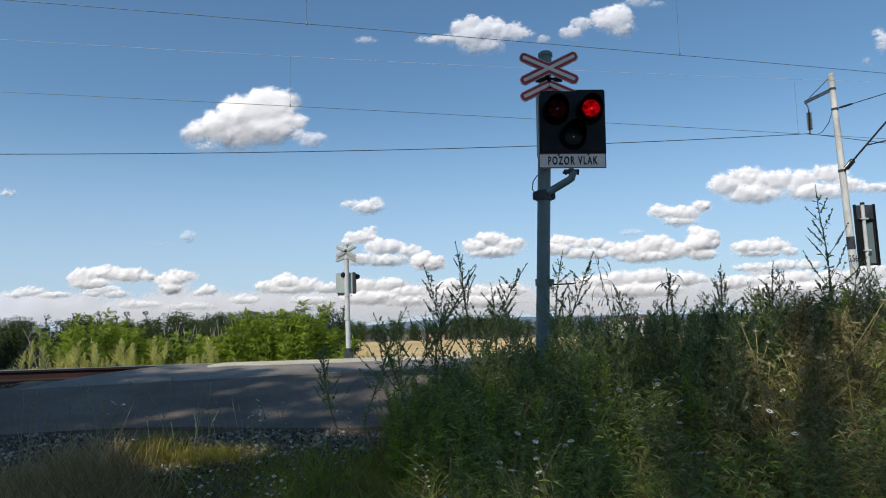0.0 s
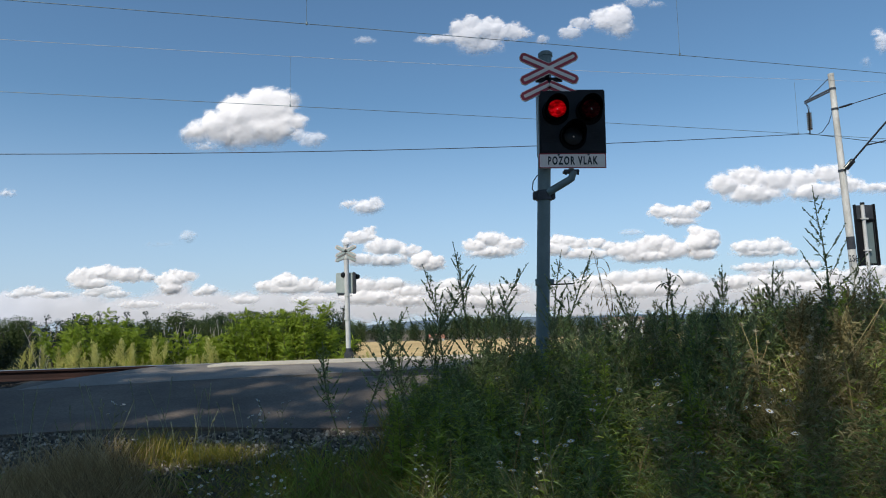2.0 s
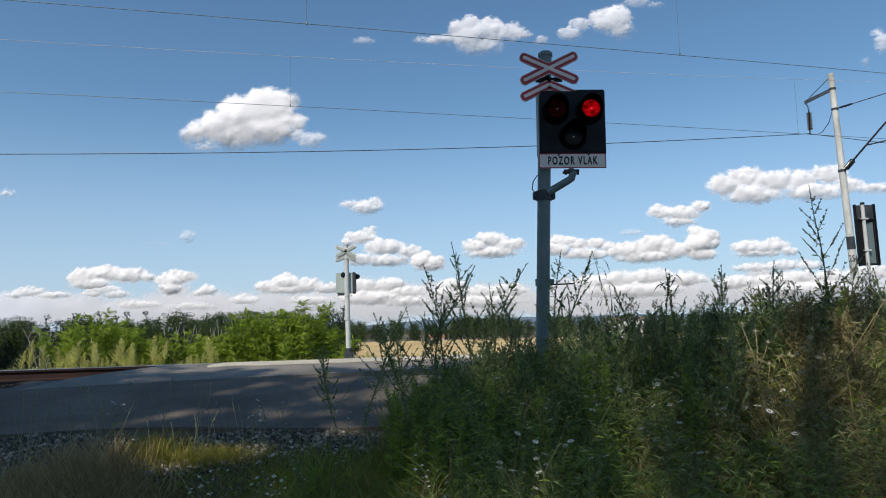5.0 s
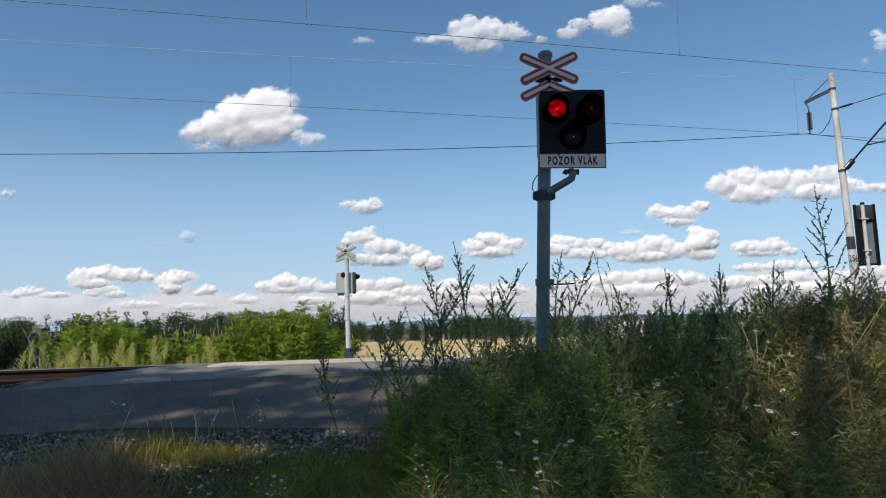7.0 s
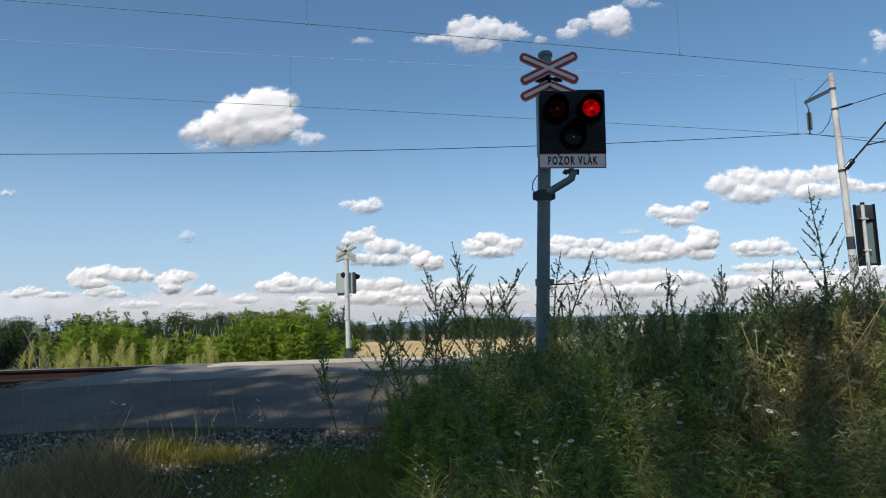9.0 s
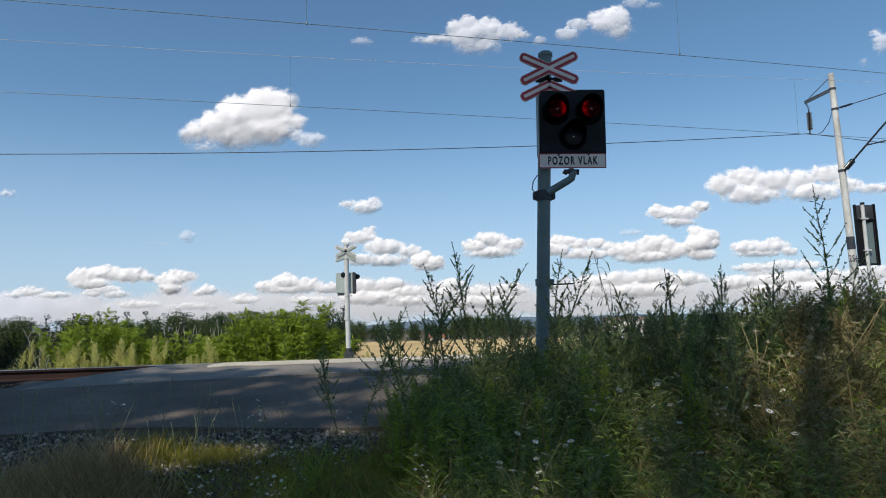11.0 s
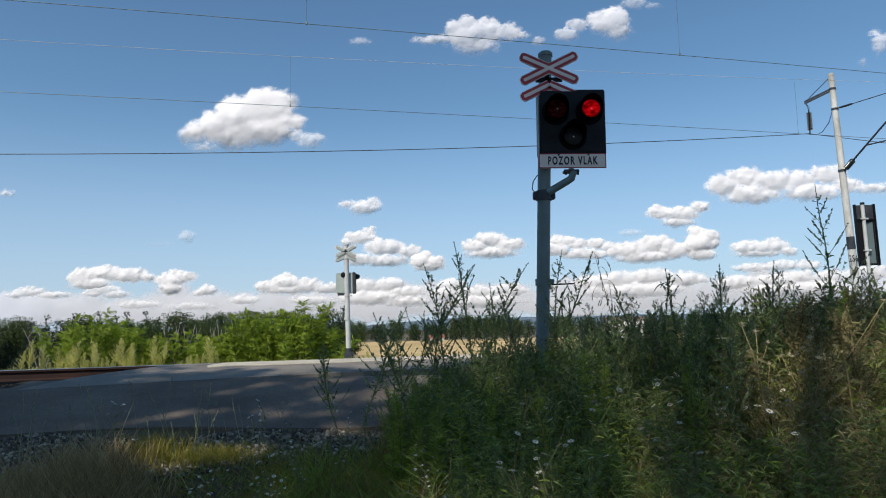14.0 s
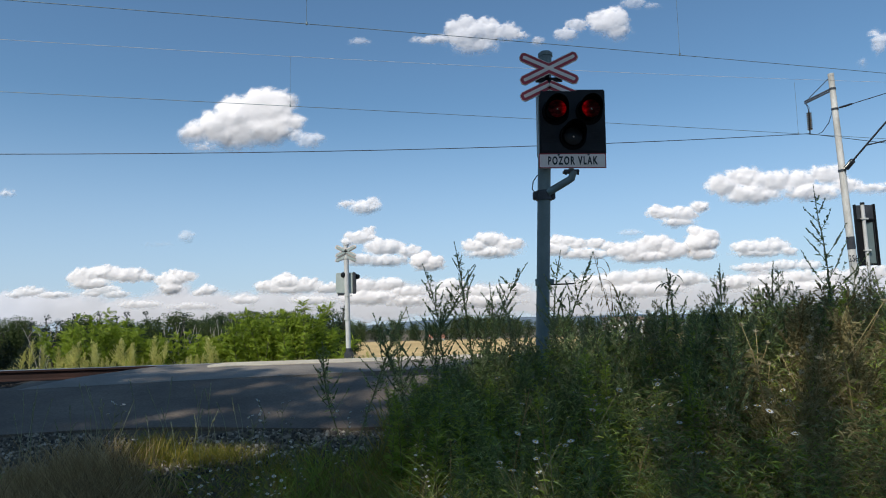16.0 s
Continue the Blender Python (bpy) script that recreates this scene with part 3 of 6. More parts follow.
        part("lens_ring", Build().tube([(x, -0.03, z), (x, -0.155 if red else -0.055, z)], 0.106, 28, caps=False), M_HOOD, box, "black lens ring", smooth=True)
        # the lamp unit: a lit face in front, a dark red back behind
        b1 = Build()
        dome = []
        for ring, rr in enumerate((0.0, 0.04, 0.075, 0.1)):
            for k in range(24):
                a = 2 * math.pi * k / 24
                dome.append((rr * math.cos(a), -0.004 - 0.018 * (1 - (rr / 0.1) ** 2), rr * math.sin(a)))
        faces = [(r * 24 + k, r * 24 + (k + 1) % 24, (r + 1) * 24 + (k + 1) % 24, (r + 1) * 24 + k) for r in range(3) for k in range(24)]
        if red:
            small = [(p[0] * 0.6, p[1] * 0.12, p[2] * 0.6) for p in dome]
            both = Build().add([(p[0], -p[1], p[2]) for p in small], [f[::-1] for f in faces]).add(small, faces)
            unit = part("lamp_unit", both, red_dark, box, "turning red lamp unit with a glowing face and a dark back", smooth=True)
            unit.data.materials.append(lit)
            for i, poly in enumerate(unit.data.polygons):
                poly.material_index = 0 if i < len(faces) else 1
            unit.location = (x, -0.092, z)
            LAMPS.append(unit)
            o = part("lens_cover", Build().add(dome, faces), cover, box, "red fluted lens", smooth=True)
            o.location = (x, -0.152, z)
        else:
            o = part("white_lens", b1.add(dome, faces), white_dark, box, "unlit clear lens", smooth=True)
            o.location = (x, -0.05, z)
        # The glint on each lens is an off-white triangle, not a reflection.
        part("lens_glint", Build().prism(disc(0.012, 3), 0.003, pose(x, -0.178 if red else -0.078, z - 0.012, 0, -90, 0)), M_PLATE, box, "off-white triangle standing in for a lens glint")
    plate = part("sign_plate", Build().box((-0.012, -0.03, -0.452), (0.745, 0.02, 0.165), bevel=0.004), M_PLATE, s, "off-white warning plate")
    plate.matrix_basis = bx
    for nm, c0, sz in (("plate_border", (-0.012, -0.042, -0.374), (0.745, 0.004, 0.009)), ("plate_border", (-0.012, -0.042, -0.53), (0.745, 0.004, 0.009)),
                       ("plate_border", (-0.38, -0.042, -0.452), (0.009, 0.004, 0.16)), ("plate_border", (0.356, -0.042, -0.452), (0.009, 0.004, 0.16))):
        part(nm, Build().box(c0, sz), M_RED, plate, "thin red border")
    cu = bpy.data.curves.new("words", "FONT")
    cu.body = "POZOR VLAK"
    cu.size, cu.extrude, cu.align_x, cu.align_y, cu.space_character = 0.124, 0.002, "CENTER", "CENTER", 1.32
    cu.offset = 0.0042
    tmp = bpy.data.objects.new("words", cu)
    scene.collection.objects.link(tmp)
    me = bpy.data.meshes.new_from_object(tmp.evaluated_get(bpy.context.evaluated_depsgraph_get()))
    bpy.data.objects.remove(tmp)
    me.transform(Matrix.Diagonal((0.585, 1, 1, 1)))
    words = part("lettering", me, M_INK, plate, "black capital letters POZOR VLAK")
    words.matrix_basis = pose(-0.012, -0.043, -0.455, 90)
    for x in (-0.165, 0.165):
        part("bolt", Build().tube([(x, -0.04, -0.385), (x, -0.052, -0.385)], 0.012, 10), M_DARKSTEEL, plate)
    part("mount_flange", Build().box((-0.02, 0.03, -0.56), (0.17, 0.12, 0.03), bevel=0.006).tube([(-0.08, 0.0, -0.6), (-0.08, 0.0, -0.55)], 0.014, 8).tube([(0.05, 0.0, -0.6), (0.05, 0.0, -0.55)], 0.014, 8), M_DARKSTEEL, box, "dark bolted flange", smooth=True)
    # cross with the second-track chevron
    cx, cz = 0.206, 3.350 + 0.42
    back = part("cross_bracket", Build().box((cx, -0.085, cz - 0.12), (0.30, 0.02, 0.05)).box((cx - 0.02, -0.085, cz - 0.12), (0.05, 0.02, 0.26)), M_BLACK, s, "dark mounting bracket")
    for ang, y in ((25.5, -0.120), (-25.5, -0.121)):
        arm_set(s, "cross_arm", pose(cx, y, cz, 0, ang, 0), 0.715, 0.115, M_RED, "cross arm with red border and off-white stripe")
    half_arm(s, "chevron_arm", cx, cz - 0.185, (-0.9, -0.42), 0.36, 0.115)
    half_arm(s, "chevron_arm", cx, cz - 0.185, (0.9, -0.42), 0.36, 0.115)
    for o in s.children:
        if o.name.startswith("chevron_arm"):
            o.location.y = -0.09
    return s


def far_signal():
    s = thing("crossing_signal", pose(-2.86, 20.8, -0.88), "pale crossing signal on a silver pole, seen from behind", "signal", "crossing signals")
    g = 0.88
    part("pole", Build().tube([(0, 0, 0), (-0.06, 0, 2.92 + g)], 0.072, 20), M_SILVER, s, smooth=True)
    part("socket", Build().box((0, 0, 0.30), (0.25, 0.25, 0.68), bevel=0.03).tube([(0, 0, 0.6), (0, 0, 0.74)], 0.09, 16), M_DARKSTEEL, s, "dark footing at the foot of the pole", smooth=True)
    part("pole_cap", Build().tube([(-0.06, 0, 2.92 + g), (-0.06, 0, 2.96 + g)], 0.085, 20), M_SILVER, s, smooth=True)
    for z in (0.73, 1.42, 2.55):
        part("collar", Build().tube([(-0.03 - 0.008 * z, 0, z + g - 0.03), (-0.03 - 0.008 * z, 0, z + g + 0.03)], 0.09, 20).box((0.05, 0, z + g), (0.1, 0.1, 0.05), bevel=0.01), M_SILVER, s, smooth=True)
    box = part("lamp_box", Build().box((-0.12, 0.13, 1.80 + g), (0.52, 0.16, 0.62), bevel=0.02), M_PALEGREEN, s, "pale grey-green back of the lamp box", smooth=True)
    part("side_cover", Build().box((0.16, 0.16, 1.80 + g), (0.10, 0.24, 0.64), bevel=0.02), M_DARKSTEEL, box, "dark side of the box", smooth=True)
    part("hood", Build().tube([(0.18, 0.2, 2.0 + g), (0.27, 0.3, 2.0 + g)], [0.09, 0.07], 14), M_BLACK, box, "black visor hood", smooth=True)
    part("hood", Build().tube([(-0.16, 0.1, 2.04 + g), (-0.06, -0.04, 2.04 + g)], [0.09, 0.07], 14), M_BLACK, box, "black visor hood", smooth=True)
    part("terminal_strip", Build().box((-0.18, 0.1, 1.46 + g), (0.30, 0.1, 0.06), bevel=0.01), M_DARKSTEEL, box, "dark cable terminals")
    for ang in (27, -27):
        m = pose(-0.055, -0.09, 2.74 + g, 0, ang, 0)
        b = Build()
        cross_arm(b, m, 0.63, 0.07, 0.02)
        a = part("cross_arm", b, M_PALEGREEN, s, "pale metal back of a cross arm", smooth=True)
        part("rim", cross_arm(Build(), m @ pose(0, 0.012, 0), 0.69, 0.13, 0.012), M_WHITE, a, "white rim")
    for sx in (-1, 1):
        a = math.atan2(-0.42, sx * 0.9)
        turn = pose(-0.055, -0.06, 2.60 + g) @ Matrix.Rotation(-a, 4, "Y")
        a = part("chevron_arm", Build().prism([(0, -0.04), (0.30, -0.04), (0.33, 0), (0.30, 0.04), (0, 0.04)], 0.02, turn), M_PALEGREEN, s, "grey metal back of the chevron")
        part("rim", Build().prism([(0, -0.06), (0.31, -0.06), (0.36, 0), (0.31, 0.06), (0, 0.06)], 0.012, turn @ pose(0, 0.012, 0)), M_WHITE, a, "white rim")
    return s


# ---------------------------------------------------------------- mast and board
def mast():
    m = thing("catenary_mast", pose(13.53, 22.7, -0.9), "weathered pale tubular catenary mast with bracket and insulators", "mast")
    def at(z):
        return Vector((13.20 + 0.033 * (8.5 - z) - 13.53, 0, z + 0.9))
    part("pole", Build().tube([at(z) for z in (-0.9, 0.9, 2.0, 4.0, 6.0, 8.5)], [0.135, 0.13, 0.125, 0.113, 0.102, 0.092], 24), M_MAST, m, smooth=True)
    part("pole_cap", Build().tube([at(8.49), at(8.58)], 0.098, 20), M_MAST, m, smooth=True)
    part("number_band", Build().tube([at(2.62), at(3.04)], [0.127, 0.125], 24, caps=False), M_DARKSTEEL, m, "dark painted band", smooth=True)
    cu = bpy.data.curves.new("digits", "FONT")
    cu.body = "256"
    cu.size, cu.extrude, cu.align_x, cu.align_y = 0.36, 0.004, "CENTER", "CENTER"
    tmp = bpy.data.objects.new("digits", cu)
    scene.collection.objects.link(tmp)
    me = bpy.data.meshes.new_from_object(tmp.evaluated_get(bpy.context.evaluated_depsgraph_get()))
    bpy.data.objects.remove(tmp)
    me.transform(Matrix.Diagonal((0.58, 0.85, 1, 1)))
    d = part("digits", me, M_INK, m, "black mast number")
    d.matrix_basis = Matrix.Translation(at(2.30) + Vector((-0.07, -0.16, 0))) @ pose(0, 0, 0, 90)
    for z in (8.05, 7.35, 5.25):
        part("band", Build().tube([at(z - 0.035), at(z + 0.035)], 0.147 - 0.005 * z, 20), M_DARKSTEEL, m, "dark steel clamp band", smooth=True)
    # bracket away from the track, with the hanging insulator
    tip = Vector((12.67 - 13.53, 0.8, 7.85 + 0.9))
    for dz in (-0.035, 0.035):
        part("bracket", Build().tube([at(8.05) + Vector((0, 0, dz)), tip + Vector((0, 0, dz))], 0.03, 4), M_DARKSTEEL, m, "dark steel bracket channel")
    part("stay_rod", Build().tube([at(8.5), at(8.5) + (tip - at(8.5)) * 0.82], 0.014, 6), M_DARKSTEEL, m, "thin stay rod")
    q = Vector((12.81 - 13.53, 0.83, 0))
    for dx in (-0.03, 0.03):
        part("hook", Build().tube([tip + Vector((0.05, 0, -0.05)), q + Vector((dx, 0, 8.58)), q + Vector((0, 0, 8.46))], 0.011, 6), M_DARKSTEEL, m)
    ins = Build().tube([q + Vector((0, 0, 8.48)), q + Vector((-0.02, 0, 7.62))], 0.022, 8)
    for k in range(9):
        z = 8.40 - 0.07 * k
        ins.tube([q + Vector((0, 0, z)), q + Vector((0, 0, z - 0.02)), q + Vector((0, 0, z - 0.045))], [0.04, 0.092, 0.075], 14)
    part("hanging_insulator", ins, M_CERAMIC, m, "dark ribbed hanging insulator", smooth=True)
    part("jumper_cable", Build().tube([at(7.3) + Vector((-0.09, 0, 0)), at(6.95) + Vector((-0.14, 0.2, 0)), at(6.72) + Vector((-0.22, 0.5, 0)), Vector((13.09 - 13.53, 0.85, 6.74 + 0.9))], 0.012, 6), M_FEEDER, m, "slack jumper cable", smooth=True)
    # cantilever towards the track
    way = Vector((SKEW, -1, 0)).normalized()
    a0 = at(5.25) + way * 0.1
    a1 = a0 + way * 2.6 + Vector((0, 0, 1.66))
    ins2 = Build().tube([a0, a0 + (a1 - a0) * 0.17], 0.035, 10)
    for k in range(7):
        p = a0 + (a1 - a0) * (0.03 + 0.018 * k)
        ins2.tube([p, p + (a1 - a0) * 0.011], [0.095, 0.06], 14)
    part("cantilever_insulator", ins2, M_CERAMIC, m, "dark ribbed cantilever insulator", smooth=True)
    part("cantilever_tube", Build().tube([a0 + (a1 - a0) * 0.15, a1], 0.03, 10), M_DARKSTEEL, m, "slanting cantilever tube", smooth=True)
    s0 = a0 + (a1 - a0) * 0.36
    part("registration_tube", Build().tube([s0, s0 + way * 1.9 + Vector((0, 0, -0.12))], 0.022, 10), M_DARKSTEEL, m, "registration tube", smooth=True)
    t0 = at(7.35) + way * 0.08
    t1 = t0 + way * 2.6 + Vector((0, 0, -0.17))
    part("top_tie", Build().tube([t0, t1], 0.014, 8), M_DARKSTEEL, m, "top tie rod")
    part("tie_insulator", Build().tube([t0 + (t1 - t0) * 0.05, t0 + (t1 - t0) * 0.24], 0.034, 10), M_CERAMIC, m, "slim rod insulator", smooth=True)
    return m


def board():
    s = thing("track_board", pose(7.42, 12.0, -0.44), "tall dark trackside board seen from behind on a pale post", "sign")
    tilt = Matrix.Rotation(radians(-0.8), 4, "Y")
    b = part("board_panel", Build().box((-0.01, 0.05, 2.32), (0.35, 0.03, 1.06), bevel=0.006), M_DARKSTEEL, s, "dark grey board back")
    for x in (-0.178, 0.158):
        part("edge_fold", Build().box((x, 0.025, 2.32), (0.02, 0.07, 1.08), bevel=0.005), M_BLACK, b, "folded black edge")
    part("inset_plate", Build().box((0.055, 0.03, 2.18), (0.12, 0.012, 0.72), bevel=0.004), M_GREEN_POLE, b, "lighter grey-green stiffening plate")
    part("lower_panel", Build().box((-0.01, 0.032, 2.18), (0.30, 0.008, 0.78), bevel=0.003), M_BLACK, b, "darker lower panel")
    part("cross_rail", Build().box((-0.01, 0.022, 2.59), (0.33, 0.03, 0.03), bevel=0.005), M_BLACK, b, "dark stiffening rail")
    post = part("post", Build().tube([(-0.05, 0, -0.1), (-0.05, 0, 2.85)], 0.031, 14), M_SILVER, s, "pale round post", smooth=True)
    part("post_cap", Build().tube([(-0.05, 0, 2.85), (-0.05, 0, 2.89)], 0.036, 14), M_BLACK, post)
    for z in (2.05, 2.6):
        part("clip", Build().box((-0.04, 0.0, z), (0.11, 0.08, 0.03), bevel=0.006), M_SILVER, s, "bright clamp")
    b.matrix_basis = tilt
    for o in s.children:
        if o is not b:
            o.matrix_basis = tilt
    return s


# ---------------------------------------------------------------- clouds, far off
def cloud_material(name, colour):
    m = bpy.data.materials.new(name)
    m.use_nodes = True
    nt = m.node_tree
    nt.nodes.clear()
    out = nt.nodes.new("ShaderNodeOutputMaterial")
    d = nt.nodes.new("ShaderNodeBsdfDiffuse")
    d.inputs["Color"].default_value = (*colour, 1)
    t = nt.nodes.new("ShaderNodeBsdfTransparent")
    a = nt.nodes.new("ShaderNodeAttribute")
    a.attribute_name = "thickness"
    mx = nt.nodes.new("ShaderNodeMixShader")
    nt.links.new(a.outputs["Fac"], mx.inputs[0])
    nt.links.new(t.outputs[0], mx.inputs[1])
    nt.links.new(d.outputs[0], mx.inputs[2])
    nt.links.new(mx.outputs[0], out.inputs["Surface"])
    return m


M_CLOUD = cloud_material("cumulus", (0.93, 0.87, 0.835))
# Greyer than M_CLOUD: cloud shadow on the bank is put into its colour.
M_BANK = cloud_material("shaded_cloud_bank", (0.76, 0.71, 0.705))
CLOUDS = []


def smooth01(x):
    x = np.clip(x, 0, 1)
    return x * x * (3 - 2 * x)


def cloud(opacity, base, drift, lobes, swell=1.0, soft=1.0):
    """A cumulus in relief, some kilometres off: lobes are x, z and radii; smaller billows grow on them."""
    seed = 100 + len(CLOUDS)
    r = np.random.RandomState(seed)
    L = np.array(lobes, float)
    size = float(np.median(L[:, 3]))
    pad = size * 0.9
    x0, x1 = (L[:, 0] - L[:, 2]).min() - pad, (L[:, 0] + L[:, 2]).max() + pad
    top = (L[:, 1] + L[:, 3]).max()
    z0, z1 = base - pad * 0.4 - 0.25 * (top - base), top + pad
    step = max(1.8, math.sqrt((x1 - x0) * (z1 - z0) / 30000))
    xs, zs = np.arange(x0, x1, step), np.arange(z0, z1, step)
    X, Z = np.meshgrid(xs, zs)
    a, c = size * 1.1, size * 0.38
    wx = X + 0.20 * size * fbm(X / a, Z / a, seed, 3) + 0.05 * size * fbm(X / c, Z / c, seed + 7, 3)
    wz = Z + 0.16 * size * fbm(X / a, Z / a, seed + 1, 3) + 0.05 * size * fbm(X / c, Z / c, seed + 8, 3)
    billows = [(cx, cz, rx, rz, 0.0, rz * 0.9) for cx, cz, rx, rz in L]
    for cx, cz, rx, rz in L:
        for k in range(5 + int(2 * rx / rz)):
            t, f = -0.35 + (math.pi + 0.7) * r.rand(), math.sqrt(r.rand()) * 0.92
            pr = rz * (0.16 + 0.46 * r.rand() ** 1.6)
            billows.append((cx + rx * f * math.cos(t), cz + rz * f * math.sin(t), pr * 1.15, pr, rz * 0.85 * (1 - f * f), pr * 0.75))
    d = np.full(X.shape, -9e3)
    k = size * 0.16
    h = np.zeros(X.shape)
    for cx, cz, rx, rz, lift, bulge in billows:
        q = ((wx - cx) / rx) ** 2 + ((wz - cz) / rz) ** 2
        d = np.maximum(d, (1 - np.sqrt(q)) * min(rx, rz))
        h += np.exp(np.clip((lift + bulge * (1 - q)) / k, -20, 60))
    h = np.maximum(k * np.log(h + 1.0), 0.0)
    tall = max(top - base, 1.0)
    band = 0.55 * tall
    under = np.clip(1 - (Z - base) / band, 0, 1.3)
    relief = (h * 0.37 - 0.16 * band * under ** 2 + 0.008 * size * fbm(X / (0.3 * size), Z / (0.25 * size), seed + 2, 3)) * swell
    frayed = fbm(X / (0.5 * size), Z / (0.36 * size), seed + 3, 5, 0.6)
    foot = (Z - base + 0.34 * tall + 0.25 * size * fbm(X / (1.4 * size), Z / (0.8 * size), seed + 4, 4)) / (0.46 * tall)
    dens = smooth01((d + 0.20 * size + 0.26 * size * frayed * soft) / (0.46 * size * soft * (1 + 0.9 * np.clip(under, 0, 1)))) * smooth01(foot) * opacity
    far = 1.0 + max(base, 0) / 3000 + 0.003 * (len(CLOUDS) % 6) + (0.4 if base < 0 else 0.0)
    v = (np.stack([X, 3000 - relief, Z], -1) * far).reshape(-1, 3)
    nx, nz = len(xs), len(zs)
    dv = dens.reshape(-1)
    j, i = np.meshgrid(np.arange(nz - 1), np.arange(nx - 1), indexing="ij")
    n0 = (j * nx + i).reshape(-1)
    n0 = n0[dv[n0] + dv[n0 + 1] + dv[n0 + nx] + dv[n0 + nx + 1] > 0.004]
    f = np.stack([n0, n0 + 1, n0 + nx + 1, n0 + nx], -1).tolist()
    c = v.mean(0)
    me = bpy.data.meshes.new("cloud")
    me.from_pydata((v - c).tolist(), [], f)
    at = me.attributes.new("thickness", "FLOAT", "POINT")
    at.data.foreach_set("value", dv.astype(np.float32))
    me.polygons.foreach_set("use_smooth", [True] * len(f))
    me.update()
    ob = part("cloud", me, M_CLOUD if base > 0 else M_BANK)
    ob.location = c
    tagged(ob, "white fair-weather cumulus cloud with a greyer flat base", "cloud", "clouds in the sky", "structure")
    CLOUDS.append((ob, Vector(c), (drift[0] * far, drift[1] * far)))


def clouds():
    cloud(1.00, 781, (-9.8, -1.2), [(-1072, 858, 78, 48), (-985, 881, 102, 73), (-885, 930, 112, 97), (-792, 961, 112, 92), (-722, 967, 73, 82), (-747, 875, 121, 82), (-897, 848, 182, 63), (-684, 848, 63, 39)])
    cloud(0.55, 763, (-9.8, -2.4), [(-567, 815, 58, 39), (-622, 842, 39, 29), (-1034, 795, 73, 19)], soft=1.7)
    cloud(0.75, 1185, (-26.8, 0.0), [(151, 1285, 97, 73), (241, 1294, 87, 53), (188, 1232, 107, 39), (-13, 1263, 78, 21), (329, 1291, 73, 39), (50, 1267, 48, 24)], soft=1.3)
    cloud(0.60, 1223, (-24.4, -7.3), [(595, 1280, 53, 31), (648, 1326, 53, 29), (473, 1256, 29, 21), (392, 1285, 34, 19)], soft=1.3)
    cloud(0.80, 1249, (-19.5, -12.2), [(781, 1339, 97, 65), (825, 1300, 68, 48), (731, 1361, 43, 34)], soft=1.3)
    cloud(0.35, 1350, (-22.0, -7.3), [(907, 1423, 63, 29), (983, 1408, 43, 14)], soft=1.7)
    cloud(0.35, 1244, (-26.8, -4.9), [(-322, 1270, 48, 19)], soft=1.7)
    cloud(0.60, 1110, (-19.5, -4.9), [(1989, 1206, 39, 53), (1913, 1116, 24, 19)], soft=1.7)
    cloud(0.80, 476, (-12.2, 0.0), [(-326, 511, 68, 36), (-289, 530, 39, 29), (-400, 528, 43, 17)], soft=1.3)
    cloud(0.35, 372, (-7.3, 0.0), [(-1107, 400, 36, 29), (-1225, 366, 68, 14)], soft=1.7)
    cloud(0.60, 589, (-2.4, 0.0), [(-1906, 611, 41, 19), (-1930, 464, 29, 36)], soft=1.7)
    cloud(0.90, 221, (-2.4, -0.5), [(-352, 382, 63, 32), (-323, 404, 32, 22), (-412, 364, 29, 20), (-250, 336, 93, 37), (-152, 313, 54, 27), (-354, 284, 83, 27), (-243, 276, 102, 27)])
    cloud(1.00, 218, (-2.4, -0.5), [(-89, 275, 54, 34), (-31, 261, 39, 29), (-60, 247, 68, 22)], soft=0.8)
    cloud(0.95, 265, (-3.7, -1.2), [(207, 359, 73, 34), (142, 329, 59, 29), (292, 333, 68, 29), (215, 302, 122, 27)])
    cloud(0.95, 232, (-2.4, -0.7), [(518, 342, 59, 29), (490, 311, 63, 32), (589, 326, 49, 24), (667, 331, 46, 24), (721, 313, 39, 20), (614, 285, 122, 24)])
    cloud(1.00, 225, (-2.4, -0.7), [(798, 298, 83, 37), (922, 318, 88, 39), (999, 291, 73, 37), (882, 267, 146, 29)], soft=0.9)
    cloud(1.00, 224, (-2.4, -0.7), [(1128, 328, 78, 49), (1080, 299, 49, 32), (1164, 351, 39, 27), (1123, 273, 68, 27)], soft=0.9)
    cloud(0.90, 242, (-2.4, -0.7), [(1325, 298, 73, 34), (1431, 301, 78, 32), (1497, 274, 39, 20), (1372, 272, 117, 20)])
    cloud(0.85, 175, (-2.4, -0.7), [(1331, 210, 83, 20), (1466, 216, 93, 24), (1576, 214, 63, 22)], soft=1.2)
    cloud(0.95, 377, (-9.8, -3.7), [(964, 463, 68, 29), (1048, 453, 78, 34), (1131, 484, 41, 27), (1038, 419, 78, 24)])
    cloud(0.35, 355, (-5, -1), [(822, 374, 54, 15)], soft=1.6)
    cloud(0.95, 444, (-12.2, -2.4), [(1245, 574, 78, 49), (1347, 607, 93, 44), (1461, 584, 98, 49), (1576, 591, 83, 44), (1696, 608, 93, 41), (1781, 561, 73, 34), (1886, 543, 102, 24), (1366, 526, 137, 44), (1626, 535, 146, 39)], soft=1.1)
    cloud(0.95, 138, (-1, 0), [(-1567, 234, 63, 32), (-1469, 251, 93, 32), (-1362, 241, 83, 32), (-1276, 230, 39, 20), (-1527, 206, 88, 24)], soft=0.9)
